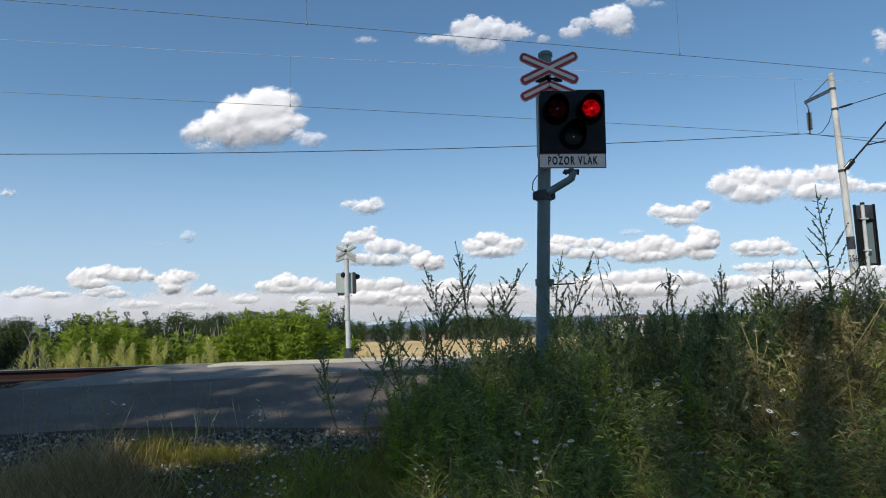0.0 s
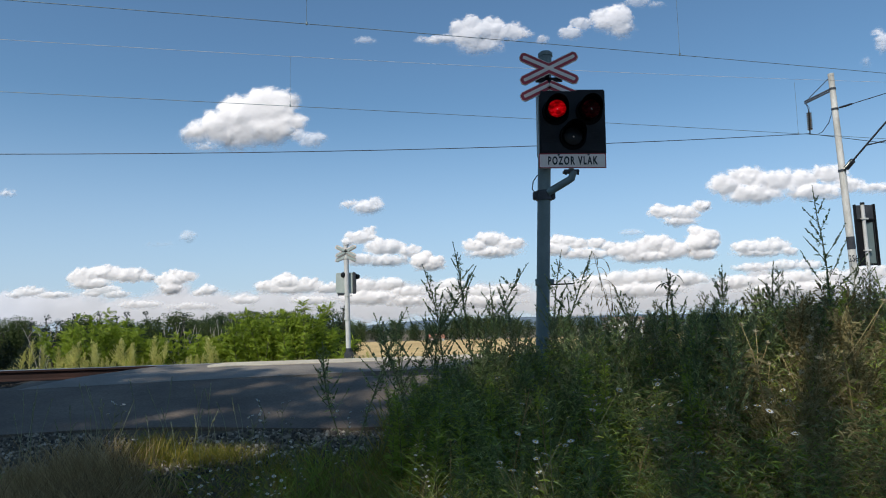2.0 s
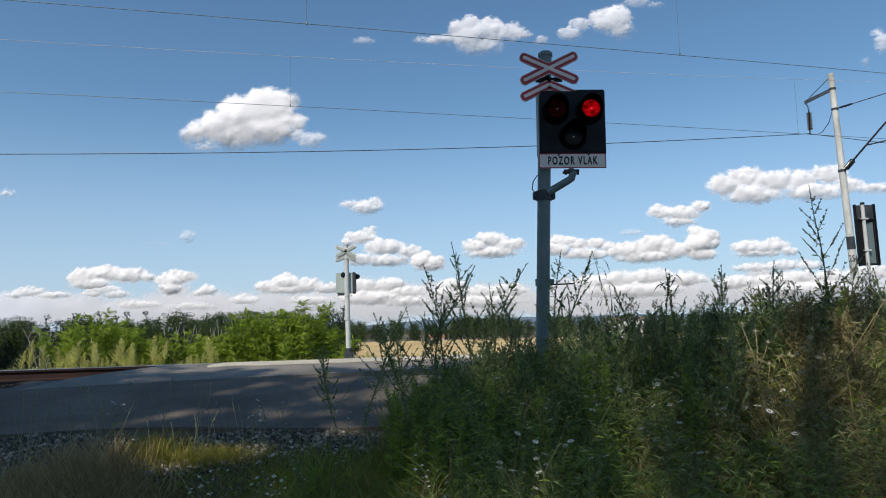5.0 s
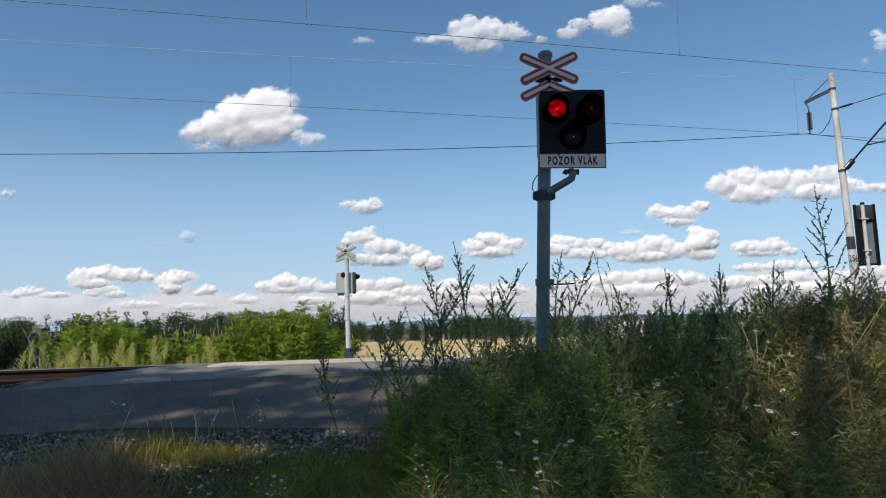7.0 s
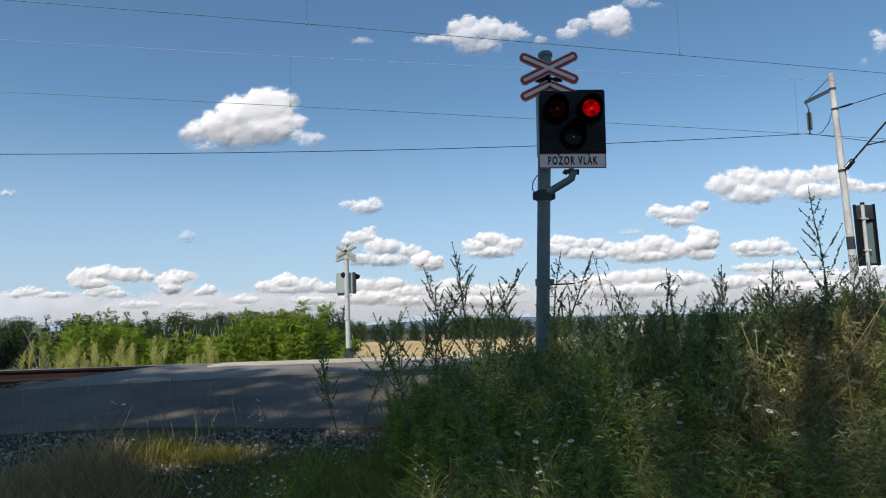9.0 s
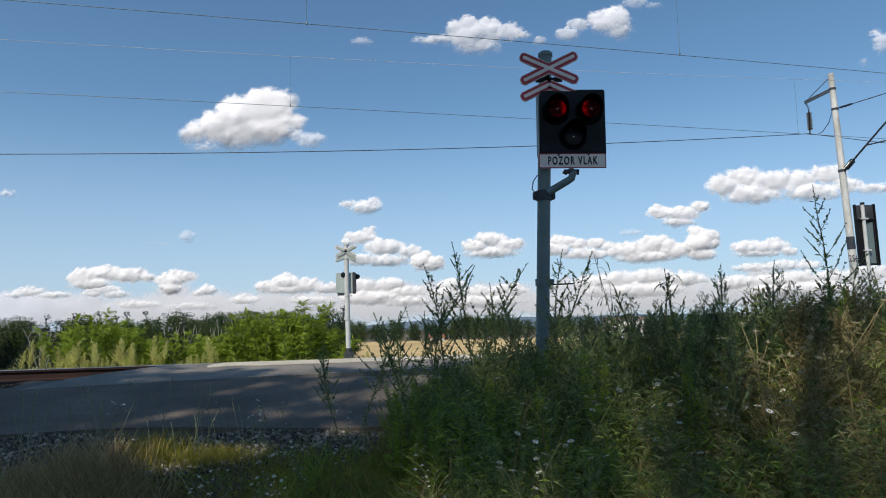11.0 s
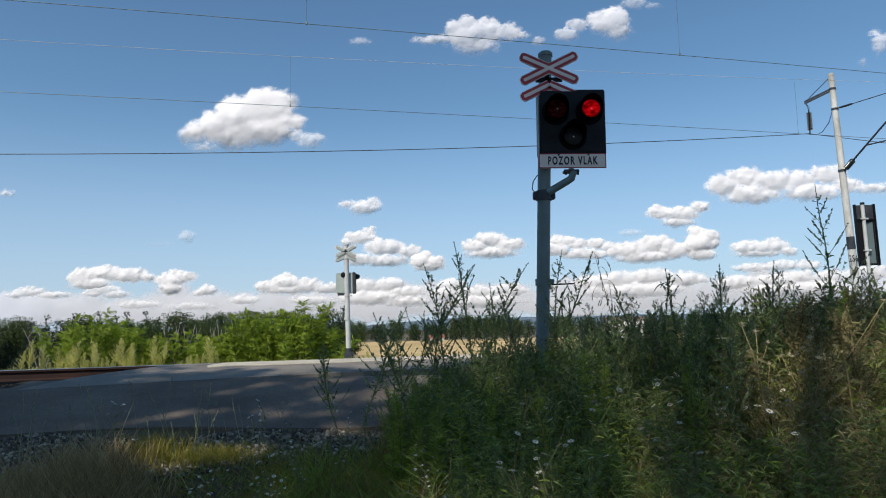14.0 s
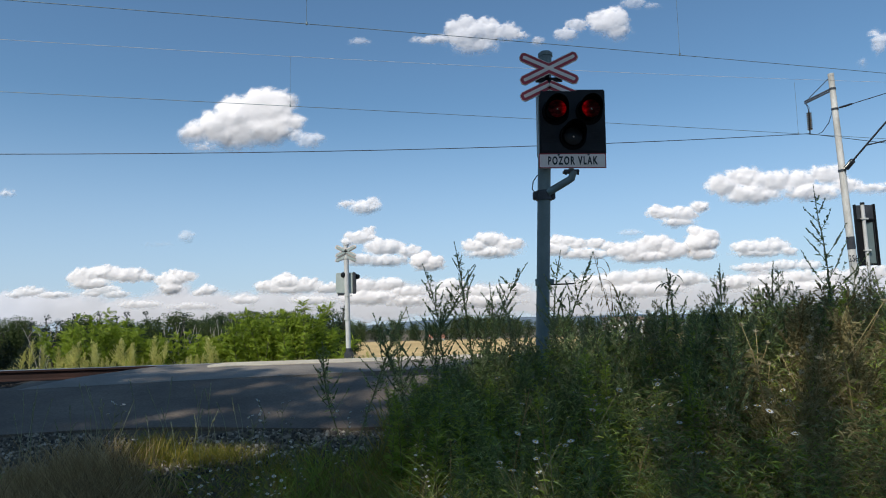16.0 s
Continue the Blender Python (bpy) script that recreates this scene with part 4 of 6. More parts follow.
    cloud(0.80, 134, (-1, 0), [(-1472, 180, 83, 22), (-1416, 157, 68, 17), (-1513, 164, 49, 15)], soft=1.1)
    cloud(0.95, 136, (-1, 0), [(-1178, 213, 68, 32), (-1122, 228, 54, 24), (-1156, 244, 39, 17), (-1175, 176, 49, 29)], soft=0.9)
    cloud(0.85, 138, (-1, 0), [(-1018, 167, 44, 24), (-1057, 154, 29, 15)], soft=1.1)
    cloud(0.80, 141, (-1, 0), [(-1794, 178, 68, 22), (-1684, 161, 88, 17), (-1847, 165, 39, 15)], soft=1.2)
    cloud(0.95, 129, (-1, 0), [(-684, 196, 63, 34), (-765, 178, 54, 24), (-599, 177, 83, 29), (-501, 162, 59, 22), (-660, 161, 146, 20)], soft=0.9)
    cloud(0.70, 90, (-1, 0), [(-862, 122, 68, 22), (-1305, 111, 98, 20), (-1085, 96, 122, 20), (-575, 113, 98, 20)], soft=1.3)
    cloud(0.90, 62, (-1, 0), [(-355, 171, 83, 32), (-233, 176, 73, 29), (-155, 142, 78, 24), (-319, 117, 146, 32), (-149, 98, 98, 24)])
    cloud(0.90, 38, (-1, 0), [(35, 164, 59, 29), (10, 128, 73, 29), (156, 135, 73, 24), (278, 137, 83, 29), (179, 90, 180, 29)])
    cloud(0.90, 49, (-1, 0), [(645, 162, 93, 34), (767, 174, 98, 34), (895, 183, 107, 32), (1040, 168, 102, 32), (813, 122, 244, 34)])
    cloud(0.90, 44, (-1, 0), [(1278, 147, 98, 32), (1424, 151, 112, 29), (1528, 163, 78, 29), (1681, 162, 102, 29), (1829, 173, 112, 32), (1543, 112, 293, 32)])
    # the even pale bank low on the horizon, higher towards one end
    bank = [(-2200 + 215 * k, 70 + 8 * (k % 3) + 1.0 * k + (18 if k in (2, 3, 9, 10, 15, 16) else 0), 230, 62 + 9 * ((k * 7) % 4)) for k in range(22)]
    cloud(0.82, -80, (0.0, 0.0), bank, 0.3, 1.1)



# ---------------------------------------------------------------- plants
def rnd_dirs(r, n, flat=0.0):
    a = r.rand(n) * 2 * math.pi
    e = r.rand(n) * 2 - 1
    e = e * (1 - flat)
    c = np.sqrt(1 - e * e)
    return np.stack([c * np.cos(a), c * np.sin(a), e], -1)


def curve_pts(p, way, length, n, bend, r):
    """A wandering shoot; returns its points."""
    p, d = np.array(p, float), np.array(way, float)
    d /= np.linalg.norm(d)
    pts = [p.copy()]
    for i in range(n):
        d = d + np.array(bend) / n + (r.rand(3) - 0.5) * 0.18
        d /= np.linalg.norm(d)
        p = p + d * length / n
        pts.append(p.copy())
    return np.array(pts)


def along(pts, t):
    """Points and ways at fractions t of a polyline."""
    n = len(pts) - 1
    x = np.clip(t * n, 0, n - 1e-6)
    i = x.astype(int)
    u = (x - i)[:, None]
    w = pts[i + 1] - pts[i]
    return pts[i] * (1 - u) + pts[i + 1] * u, w / (np.linalg.norm(w, axis=1, keepdims=True) + 1e-9)


def mugwort_meshes(seed, height, spread=1.0, leafy=1.0, bushy=1.0, bare=False):
    """Stem, leaves and seed spikes of one tall weed."""
    r = np.random.RandomState(seed)
    stem, leaf, spike = Build(), Build(), Build()
    main = curve_pts((0, 0, 0), ((r.rand() - 0.5) * 0.4, (r.rand() - 0.5) * 0.3, 1), height, 9, ((r.rand() - 0.5) * 0.55, 0, 0.1), r)
    stem.tube(main, list(np.linspace(0.0075, 0.0018, 10)), 5)
    shoots = [(main, 0.0, 0.55 if bare else 0.72)]
    nb = int(18 * bushy)
    for k in range(nb):
        t = (0.42 if bare else 0.22) + (0.52 if bare else 0.72) * (k + r.rand() * 0.7) / nb
        p, w = along(main, np.array([t]))
        a = k * 2.4 + r.rand()
        ln = height * (0.10 + 0.26 * (1 - t)) * (0.7 + 0.6 * r.rand()) * spread
        if bare:
            ln = min(ln, (1.0 - t) * height * 0.48 + 0.02)
        way = np.array([math.cos(a), math.sin(a), (0.85 if bare else 1.1) + 0.5 * r.rand()])
        pts = curve_pts(p[0], way, ln, 5, (0, 0, 0.2 if bare else 0.35), r)
        stem.tube(pts, list(np.linspace(0.003, 0.0010, 6)), 3, caps=False)
        shoots.append((pts, 0.0, 0.3 if t > 0.45 else 0.75))
    for pts, lo, split in shoots:
        ln = np.linalg.norm(np.diff(pts, axis=0), axis=1).sum()
        # seed heads crowd the outer part of every shoot
        if bare:
            knots = max(3, int(ln * (1 - split) * 58))
            t = np.repeat(split + (1 - split) * (np.arange(knots) + 0.6 * r.rand(knots)) / knots, 5)
        else:
            t = split + (1 - split) * r.rand(max(6, int(ln * (1 - split) * 210))) ** 0.9
        n = len(t)
        p, w = along(pts, np.clip(t, 0, 1))
        way = rnd_dirs(r, n, 0.3) * (0.55 if bare else 0.75) + w * (1.2 if bare else 0.8) + np.array([0, 0, 0.3])
        size = ((0.012 + 0.022 * r.rand(n) ** 2) if bare else (0.015 + 0.016 * r.rand(n))) * (1.15 - 0.5 * (t - split) / (1 - split + 1e-6))
        spike.leaves(p, way, rnd_dirs(r, n), size, size * 0.5, 0.4)
        # leaves on the inner part
        n = int(ln * 95 * leafy) + 2
        t = lo + (split + (0.0 if bare else 0.15) - lo) * r.rand(n)
        p, w = along(pts, np.clip(t, 0.02, 1))
        way = rnd_dirs(r, n, 0.5) + w * 0.35
        size = 0.022 + 0.042 * r.rand(n)
        sd = rnd_dirs(r, n, 0.6)
        leaf.leaves(p, way, sd, size, size * 0.13, 0.2, 0.18)
        for q in (-1, 1):
            wn = way / np.linalg.norm(way, axis=1, keepdims=True)
            sn = np.cross(wn, sd)
            leaf.leaves(p + wn * size[:, None] * 0.4, wn + q * sn * 0.9, sd, size * 0.5, size * 0.13, 0.2, 0.1)
    return stem.made("stem"), leaf.made("foliage"), spike.made("seed_head")


def weed(name, meshes, at, materials, label, category, group, names=("stem", "foliage", "seed_head")):
    ob = thing(name, at, label, category, group)
    for nm, me, mt in zip(names, meshes, materials):
        o = part(nm, me, mt, ob)
        tagged(o, kind="stuff")
    return ob


SWAY = []


def tip_to(meshes, x, y, tip):
    """The pose that brings a plant's highest point over x, y at the height tip."""
    top = max((v.co for v in meshes[0].vertices), key=lambda c: c.z)
    g = float(ground_z(x, y)) - 0.02
    k = (tip - g) / top.z
    return Matrix.Translation((x - top.x * k, y - top.y * k, g)) @ Matrix.Scale(k, 4)


def tall_weeds():
    """The spikes that stand out against the sky: x, y, height of the tip, seed, swing."""
    rows = [(-0.98, 5.6, 0.40, 21, 0.3), (0.36, 5.4, 0.82, 22, 0.5), (0.02, 5.8, 0.72, 23, 0.5), (-0.30, 5.6, 0.66, 24, 0.4), (-0.56, 5.5, 0.62, 1, 0.3), (-0.16, 5.5, 1.00, 2, 0.5), (0.09, 5.5, 1.17, 3, 0.9), (0.26, 5.7, 0.98, 4, 0.6), (0.47, 5.9, 0.80, 5, 0.5),
            (0.68, 5.6, 0.99, 6, 0.4), (0.98, 5.7, 1.10, 7, 0.6), (1.17, 5.4, 1.05, 8, 0.5), (1.83, 5.7, 0.93, 9, 0.7), (2.24, 5.6, 0.95, 10, 0.8),
            (2.62, 5.5, 0.95, 11, 0.5), (2.99, 5.5, 1.56, 12, 1.5), (3.36, 5.6, 0.97, 13, 0.8), (3.55, 5.3, 0.86, 14, 0.8), (1.42, 5.8, 0.80, 15, 0.5),
            (-0.42, 5.9, 0.55, 16, 0.4), (2.0, 5.2, 0.72, 17, 0.6), (2.45, 5.1, 0.70, 18, 0.6), (3.1, 5.0, 0.85, 19, 0.8), (0.6, 5.1, 0.45, 20, 0.4)]
    for x, y, tip, seed, swing in rows:
        g = float(ground_z(x, y))
        meshes = mugwort_meshes(seed, tip - g, 0.95, 0.30, 0.95, True)
        ob = weed("mugwort", meshes, tip_to(meshes, x, y, tip), (L_STEM, L_MUGWORT, L_SPIKE),
                  "tall dark mugwort with seed spikes on the shaded verge", "weed", "tall weeds on the verge")
        SWAY.append((ob, swing))


def narrow_meshes(seed, height, leaf_len=0.09, dense=150, branchy=0):
    """An upright weed with a single stem set all round with narrow leaves, and a loose top."""
    r = np.random.RandomState(seed)
    stem, leaf, spike = Build(), Build(), Build()
    main = curve_pts((0, 0, 0), ((r.rand() - 0.5) * 0.15, (r.rand() - 0.5) * 0.15, 1), height, 8, ((r.rand() - 0.5) * 0.2, 0, 0.05), r)
    stem.tube(main, list(np.linspace(0.006, 0.002, 9)), 5)
    n = int(dense * height)
    t = 0.08 + 0.9 * r.rand(n)
    p, w = along(main, t)
    size = leaf_len * (0.6 + 0.6 * r.rand(n)) * (1.1 - 0.65 * t)
    leaf.leaves(p, rnd_dirs(r, n, 0.75) + w * (0.5 + 0.5 * t[:, None]), rnd_dirs(r, n, 0.4), size, size * 0.13, 0.2, 0.25)
    for k in range(branchy):
        t = np.array([0.6 + 0.38 * r.rand()])
        p, w = along(main, t)
        a = r.rand() * 6.28
        pts = curve_pts(p[0], (math.cos(a), math.sin(a), 1.3), height * 0.13 * (0.5 + r.rand()), 3, (0, 0, 0.3), r)
        stem.tube(pts, 0.0011, 3, caps=False)
        q, w2 = along(pts, 0.4 + 0.6 * r.rand(7))
        spike.leaves(q, rnd_dirs(r, 7) + w2, rnd_dirs(r, 7), 0.014, 0.008, 0.4)
    spike.leaves(main[-1:], [(0, 0, 1)], [(1, 0, 0)], 0.03, 0.01)
    return stem.made("stem"), leaf.made("foliage"), spike.made("seed_head")


def bud_ball(b, p, r, size):
    """A small rounded bud of eight faces."""
    p = np.asarray(p, float)
    v = [p + np.array(q) * size * (0.8 + 0.4 * r.rand()) for q in ((1, 0, 0), (-1, 0, 0), (0, 1, 0), (0, -1, 0), (0, 0, 1.2), (0, 0, -1.2))]
    b.add(v, [(0, 2, 4), (2, 1, 4), (1, 3, 4), (3, 0, 4), (2, 0, 5), (1, 2, 5), (3, 1, 5), (0, 3, 5)])


def panicle_meshes(seed, height, wide=0.30):
    """An airy weed: a thin stem with narrow leaves, its top a pyramid of fine twigs with small buds."""
    r = np.random.RandomState(seed)
    stem, leaf, bud = Build(), Build(), Build()
    main = curve_pts((0, 0, 0), ((r.rand() - 0.5) * 0.2, (r.rand() - 0.5) * 0.2, 1), height, 8, ((r.rand() - 0.5) * 0.2, 0, 0.05), r)
    stem.tube(main, list(np.linspace(0.006, 0.0015, 9)), 5)
    n = int(150 * height)
    t = 0.08 + 0.62 * r.rand(n)
    p, w = along(main, t)
    size = 0.085 * (0.6 + 0.6 * r.rand(n)) * (1.1 - 0.6 * t)
    leaf.leaves(p, rnd_dirs(r, n, 0.75) + w * 0.6, rnd_dirs(r, n, 0.4), size, size * 0.12, 0.2, 0.25)
    for k in range(26):
        t = 0.62 + 0.37 * (k + r.rand()) / 26
        p, w = along(main, np.array([t]))
        a = k * 2.4 + r.rand()
        ln = height * wide * (1.04 - t) * (1.0 + 0.5 * r.rand()) + 0.02
        pts = curve_pts(p[0], (math.cos(a), math.sin(a), 1.1), ln, 4, (0, 0, 0.25), r)
        stem.tube(pts, 0.0012, 3, caps=False)
        bud_ball(bud, pts[-1], r, 0.005)
        for q in range(int(4 + ln * 34)):
            e, w2 = along(pts, np.array([0.3 + 0.7 * r.rand()]))
            d = rnd_dirs(r, 1)[0] * 0.8 + w2[0] + np.array([0, 0, 0.4])
            tip = e[0] + d / np.linalg.norm(d) * (0.012 + 0.028 * r.rand())
            stem.tube([e[0], tip], 0.0008, 3, caps=False)
            bud_ball(bud, tip, r, 0.0035 + 0.003 * r.rand())
    return stem.made("stem"), leaf.made("foliage"), bud.made("seed_head")


def dock_meshes(seed, height):
    """A stout stalk whose broad leaves hang and curl near the top."""
    r = np.random.RandomState(seed)
    stem, leaf, bud = Build(), Build(), Build()
    main = curve_pts((0, 0, 0), ((r.rand() - 0.5) * 0.2, 0, 1), height, 8, (0.1, 0, 0), r)
    stem.tube(main, list(np.linspace(0.009, 0.003, 9)), 6)
    for k in range(17):
        p, w = along(main, np.array([0.62 + 0.37 * r.rand()]))
        a = k * 2.4 + r.rand()
        u = np.array([math.cos(a), math.sin(a), 0])
        ln, wd = 0.07 + 0.08 * r.rand(), 0.016 + 0.016 * r.rand()
        side = np.array([-u[1], u[0], 0])
        rows = []
        for i, (f, h, ww) in enumerate(((0, 0, 0.15), (0.25, 0.16, 0.8), (0.5, 0.16, 1.0), (0.75, -0.02, 0.7), (0.95, -0.3, 0.1))):
            c = p[0] + u * ln * f + np.array([0, 0, ln * h])
            rows += [c - side * wd * ww * 0.5, c + np.array([0, 0, -0.15 * wd * ww]), c + side * wd * ww * 0.5]
        leaf.add(rows, [(3 * i + j, 3 * i + j + 1, 3 * i + j + 4, 3 * i + j + 3) for i in range(4) for j in range(2)])
    n = 60
    p, w = along(main, 0.86 + 0.14 * r.rand(n))
    bud.leaves(p, rnd_dirs(r, n) + w, rnd_dirs(r, n), 0.022, 0.010, 0.4)
    return stem.made("stem"), leaf.made("foliage"), bud.made("seed_head")


def nodding_meshes(seed, height):
    """A pale dry stalk with arching twigs that hang at their tips."""
    r = np.random.RandomState(seed)
    stem, leaf, bud = Build(), Build(), Build()
    main = curve_pts((0, 0, 0), (-0.03, 0, 1), height, 8, (-0.12, 0, 0), r)
    stem.tube(main, list(np.linspace(0.006, 0.0018, 9)), 5)
    n = 50
    p, w = along(main, 0.2 + 0.5 * r.rand(n))
    leaf.leaves(p, rnd_dirs(r, n, 0.6), rnd_dirs(r, n), 0.06, 0.007, 0.2, 0.5)
    for k in range(17):
        p, w = along(main, np.array([0.66 + 0.34 * (k + 0.5) / 17]))
        a = k * 2.4 + r.rand()
        ln = 0.09 + 0.10 * r.rand()
        pts = curve_pts(p[0], (math.cos(a), math.sin(a) * 0.7, 0.9), ln, 6, (0.4 * math.cos(a), 0.2 * math.sin(a), -3.4), r)
        stem.tube(pts, 0.0013, 3, caps=False)
        q, w2 = along(pts, 0.55 + 0.45 * r.rand(9))
        bud.leaves(q, w2 + rnd_dirs(r, 9) * 0.3 + np.array([0, 0, -0.3]), rnd_dirs(r, 9), 0.026, 0.007, 0.3)
    return stem.made("stem"), leaf.made("foliage"), bud.made("seed_head")


def knapweed_meshes(seed, height, heads=9):
    """A wiry dry plant carrying round pale heads on forking stalks."""
    r = np.random.RandomState(seed)
    stem, leaf, bud = Build(), Build(), Build()
    main = curve_pts((0, 0, 0), ((r.rand() - 0.5) * 0.5, (r.rand() - 0.5) * 0.5, 1), height * 0.8, 6, (0, 0, 0.1), r)
    stem.tube(main, 0.003, 4)
    n = 46
    p, w = along(main, 0.1 + 0.9 * r.rand(n))
    leaf.leaves(p, rnd_dirs(r, n, 0.4) + w * 0.4, rnd_dirs(r, n), 0.055, 0.008, 0.3, 0.4)
    for k in range(heads):
        p, w = along(main, np.array([0.45 + 0.55 * r.rand()]))
        a = r.rand() * 6.28
        pts = curve_pts(p[0], (math.cos(a), math.sin(a), 1.2), height * (0.12 + 0.2 * r.rand()), 3, (0, 0, 0.3), r)
        stem.tube(pts, 0.0014, 3, caps=False)
        tip = pts[-1]
        bud_ball(bud, tip, r, 0.0075)
        m = 16
        bud.leaves(np.repeat(tip[None], m, 0), rnd_dirs(r, m) * 0.9 + np.array([0, 0, 0.6]), rnd_dirs(r, m), 0.015, 0.005, 0.2)
    return stem.made("stem"), leaf.made("foliage"), bud.made("seed_head")


def special_weeds():
    """Single plants of other kinds that stand out along the thicket's edge."""
    def stand(name, make, x, y, tip, seed, mats, label, swing):
        g = float(ground_z(x, y))
        meshes = make(seed, tip - g)
        ob = weed(name, meshes, tip_to(meshes, x, y, tip), mats, label, "weed", "single weeds at the thicket's edge")
        SWAY.append((ob, swing))
    airy = (L_STEM, L_BRIGHT, L_BUD)
    for k, (x, y, tip) in enumerate(((2.19, 5.5, 0.90), (2.64, 5.5, 0.91), (1.98, 5.4, 0.73), (2.36, 5.4, 0.78), (2.80, 5.6, 0.80), (1.42, 5.5, 0.72), (1.16, 5.7, 0.66),
                                     (3.2, 5.3, 0.80), (3.36, 5.5, 0.92), (0.52, 5.7, 0.62), (1.62, 5.3, 0.66), (0.84, 5.6, 0.58))):
        stand("airy_fleabane", panicle_meshes, x, y, tip, 700 + k, airy, "airy grey-green fleabane with many small buds", 0.4)
    for k, (x, y, tip) in enumerate(((1.76, 5.4, 0.86), (2.06, 5.35, 0.62), (2.28, 5.3, 0.66))):
        stand("dock", dock_meshes, x, y, tip, 720 + k, (L_STEM, L_DOCK, L_DOCK), "dark dock with hanging curled broad leaves", 0.4)
    stand("nodding_weed", nodding_meshes, 1.20, 5.5, 1.05, 730, (L_STRAW, L_SPIKE, L_STRAW), "pale dry weed with nodding arched twigs", 0.5)
    stand("nodding_weed", nodding_meshes, 1.34, 5.6, 0.80, 731, (L_STRAW, L_SPIKE, L_STRAW), "pale dry weed with nodding arched twigs", 0.5)
    r = np.random.RandomState(740)
    first = []
    for k in range(46):
        if k < 32:
            y = 4.2 + 1.3 * r.rand()
            x = y * (0.47 + 0.15 * r.rand())
            tip = 0.52 + y * (0.03 - 0.16 * r.rand())
        else:
            y = 4.1 + 0.8 * r.rand()
            x = y * (0.31 + 0.12 * r.rand())
            tip = 0.52 + y * (-0.09 - 0.08 * r.rand())
        g = float(ground_z(x, y))
        m = Matrix.Translation((x, y, g - 0.02)) @ Matrix.Rotation(r.rand() * 6.28, 4, "Z")
        if len(first) < 4:
            first.append((weed("dry_knapweed", knapweed_meshes(750 + k, 0.9, 9 + k), m, (L_STRAW, L_BROWN, L_HEAD), "wiry dry weed with pale round flower heads", "weed", "dry weeds of the verge"), m))
        else:
            copy_thing(first[k % 4][0], m @ Matrix.Scale(max(0.35, tip - g) / 0.9, 4))
    # long bare stalks leaning through the tangle
    for k in range(26):
        y = 3.9 + 1.3 * r.rand()
        x = y * (0.02 + 0.58 * r.rand())
        g = float(ground_z(x, y))
        pts = curve_pts((0, 0, 0), (-0.5 + 0.9 * r.rand(), 0.2 * (r.rand() - 0.5), 1), 0.55 + 0.5 * r.rand(), 6, (0.3 * (r.rand() - 0.5), 0, 0.1), r)
        ob = thing("bare_stalk", pose(x, y, g - 0.02), "long leaning bare weed stalk in the tangle", "weed", "bare stalks of the verge")
        b = Build().tube(pts, list(np.linspace(0.0045, 0.002, 7)), 5)
        for q in range(5):
            p, w = along(pts, np.array([0.35 + 0.6 * r.rand()]))
            b.tube(curve_pts(p[0], w[0] + rnd_dirs(r, 1)[0] * 0.7, 0.08 + 0.08 * r.rand(), 2, (0, 0, 0.2), r), 0.0015, 3, caps=False)
        part("stalk", b, L_STEM if k % 3 else L_STRAW, ob)


def daisy_meshes(seed, height, heads=4):
    """A thin branching stem with small white ray flowers."""
    r = np.random.RandomState(seed)
    stem, petal, eye = Build(), Build(), Build()
    main = curve_pts((0, 0, 0), ((r.rand() - 0.5) * 0.3, (r.rand() - 0.5) * 0.3, 1), height * 0.75, 5, (0, 0, 0), r)
    stem.tube(main, 0.0022, 4)
    n = 12
    p, w = along(main, r.rand(n))
    stem.leaves(p, rnd_dirs(r, n, 0.4) + w, rnd_dirs(r, n), 0.06, 0.008, 0.2, 0.2)
    for k in range(heads):
        a = r.rand() * 6.28
        pts = curve_pts(main[-1 - (k % 2)], (math.cos(a) * 0.8, math.sin(a) * 0.8, 1.2), height * (0.15 + 0.2 * r.rand()), 3, (0, 0, 0.2), r)
        stem.tube(pts, 0.0014, 3, caps=False)
        tip = pts[-1]
        tilt = np.array([(r.rand() - 0.5) * 0.9, -0.5 + (r.rand() - 0.5) * 0.9, 0.9])
        tilt /= np.linalg.norm(tilt)
        u = np.cross(tilt, (0.3, 1, 0.1))
        u /= np.linalg.norm(u)
        v = np.cross(tilt, u)
        m = 14
        ang = np.arange(m) * 2 * math.pi / m
        d = np.cos(ang)[:, None] * u + np.sin(ang)[:, None] * v
        petal.leaves(np.repeat(tip[None], m, 0) + d * 0.003, d + tilt * 0.12, np.cross(tilt, d), 0.011, 0.0042, 0.05)
        eye.tube([tip - tilt * 0.001, tip + tilt * 0.003], [0.004, 0.003], 8)
    return stem.made("stem"), petal.made("flower_head"), eye.made("flower_disc")


# Thicket outline fitted to the camera's view: x/y against rise from the eye.
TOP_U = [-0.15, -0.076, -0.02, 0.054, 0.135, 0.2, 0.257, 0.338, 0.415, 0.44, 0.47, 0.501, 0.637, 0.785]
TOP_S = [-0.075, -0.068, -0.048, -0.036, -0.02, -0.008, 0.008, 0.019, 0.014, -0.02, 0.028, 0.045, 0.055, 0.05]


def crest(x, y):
    """Height of the thicket's upper edge, fitted to the camera's view: it rises to the right along the verge."""
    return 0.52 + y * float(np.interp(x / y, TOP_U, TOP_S))


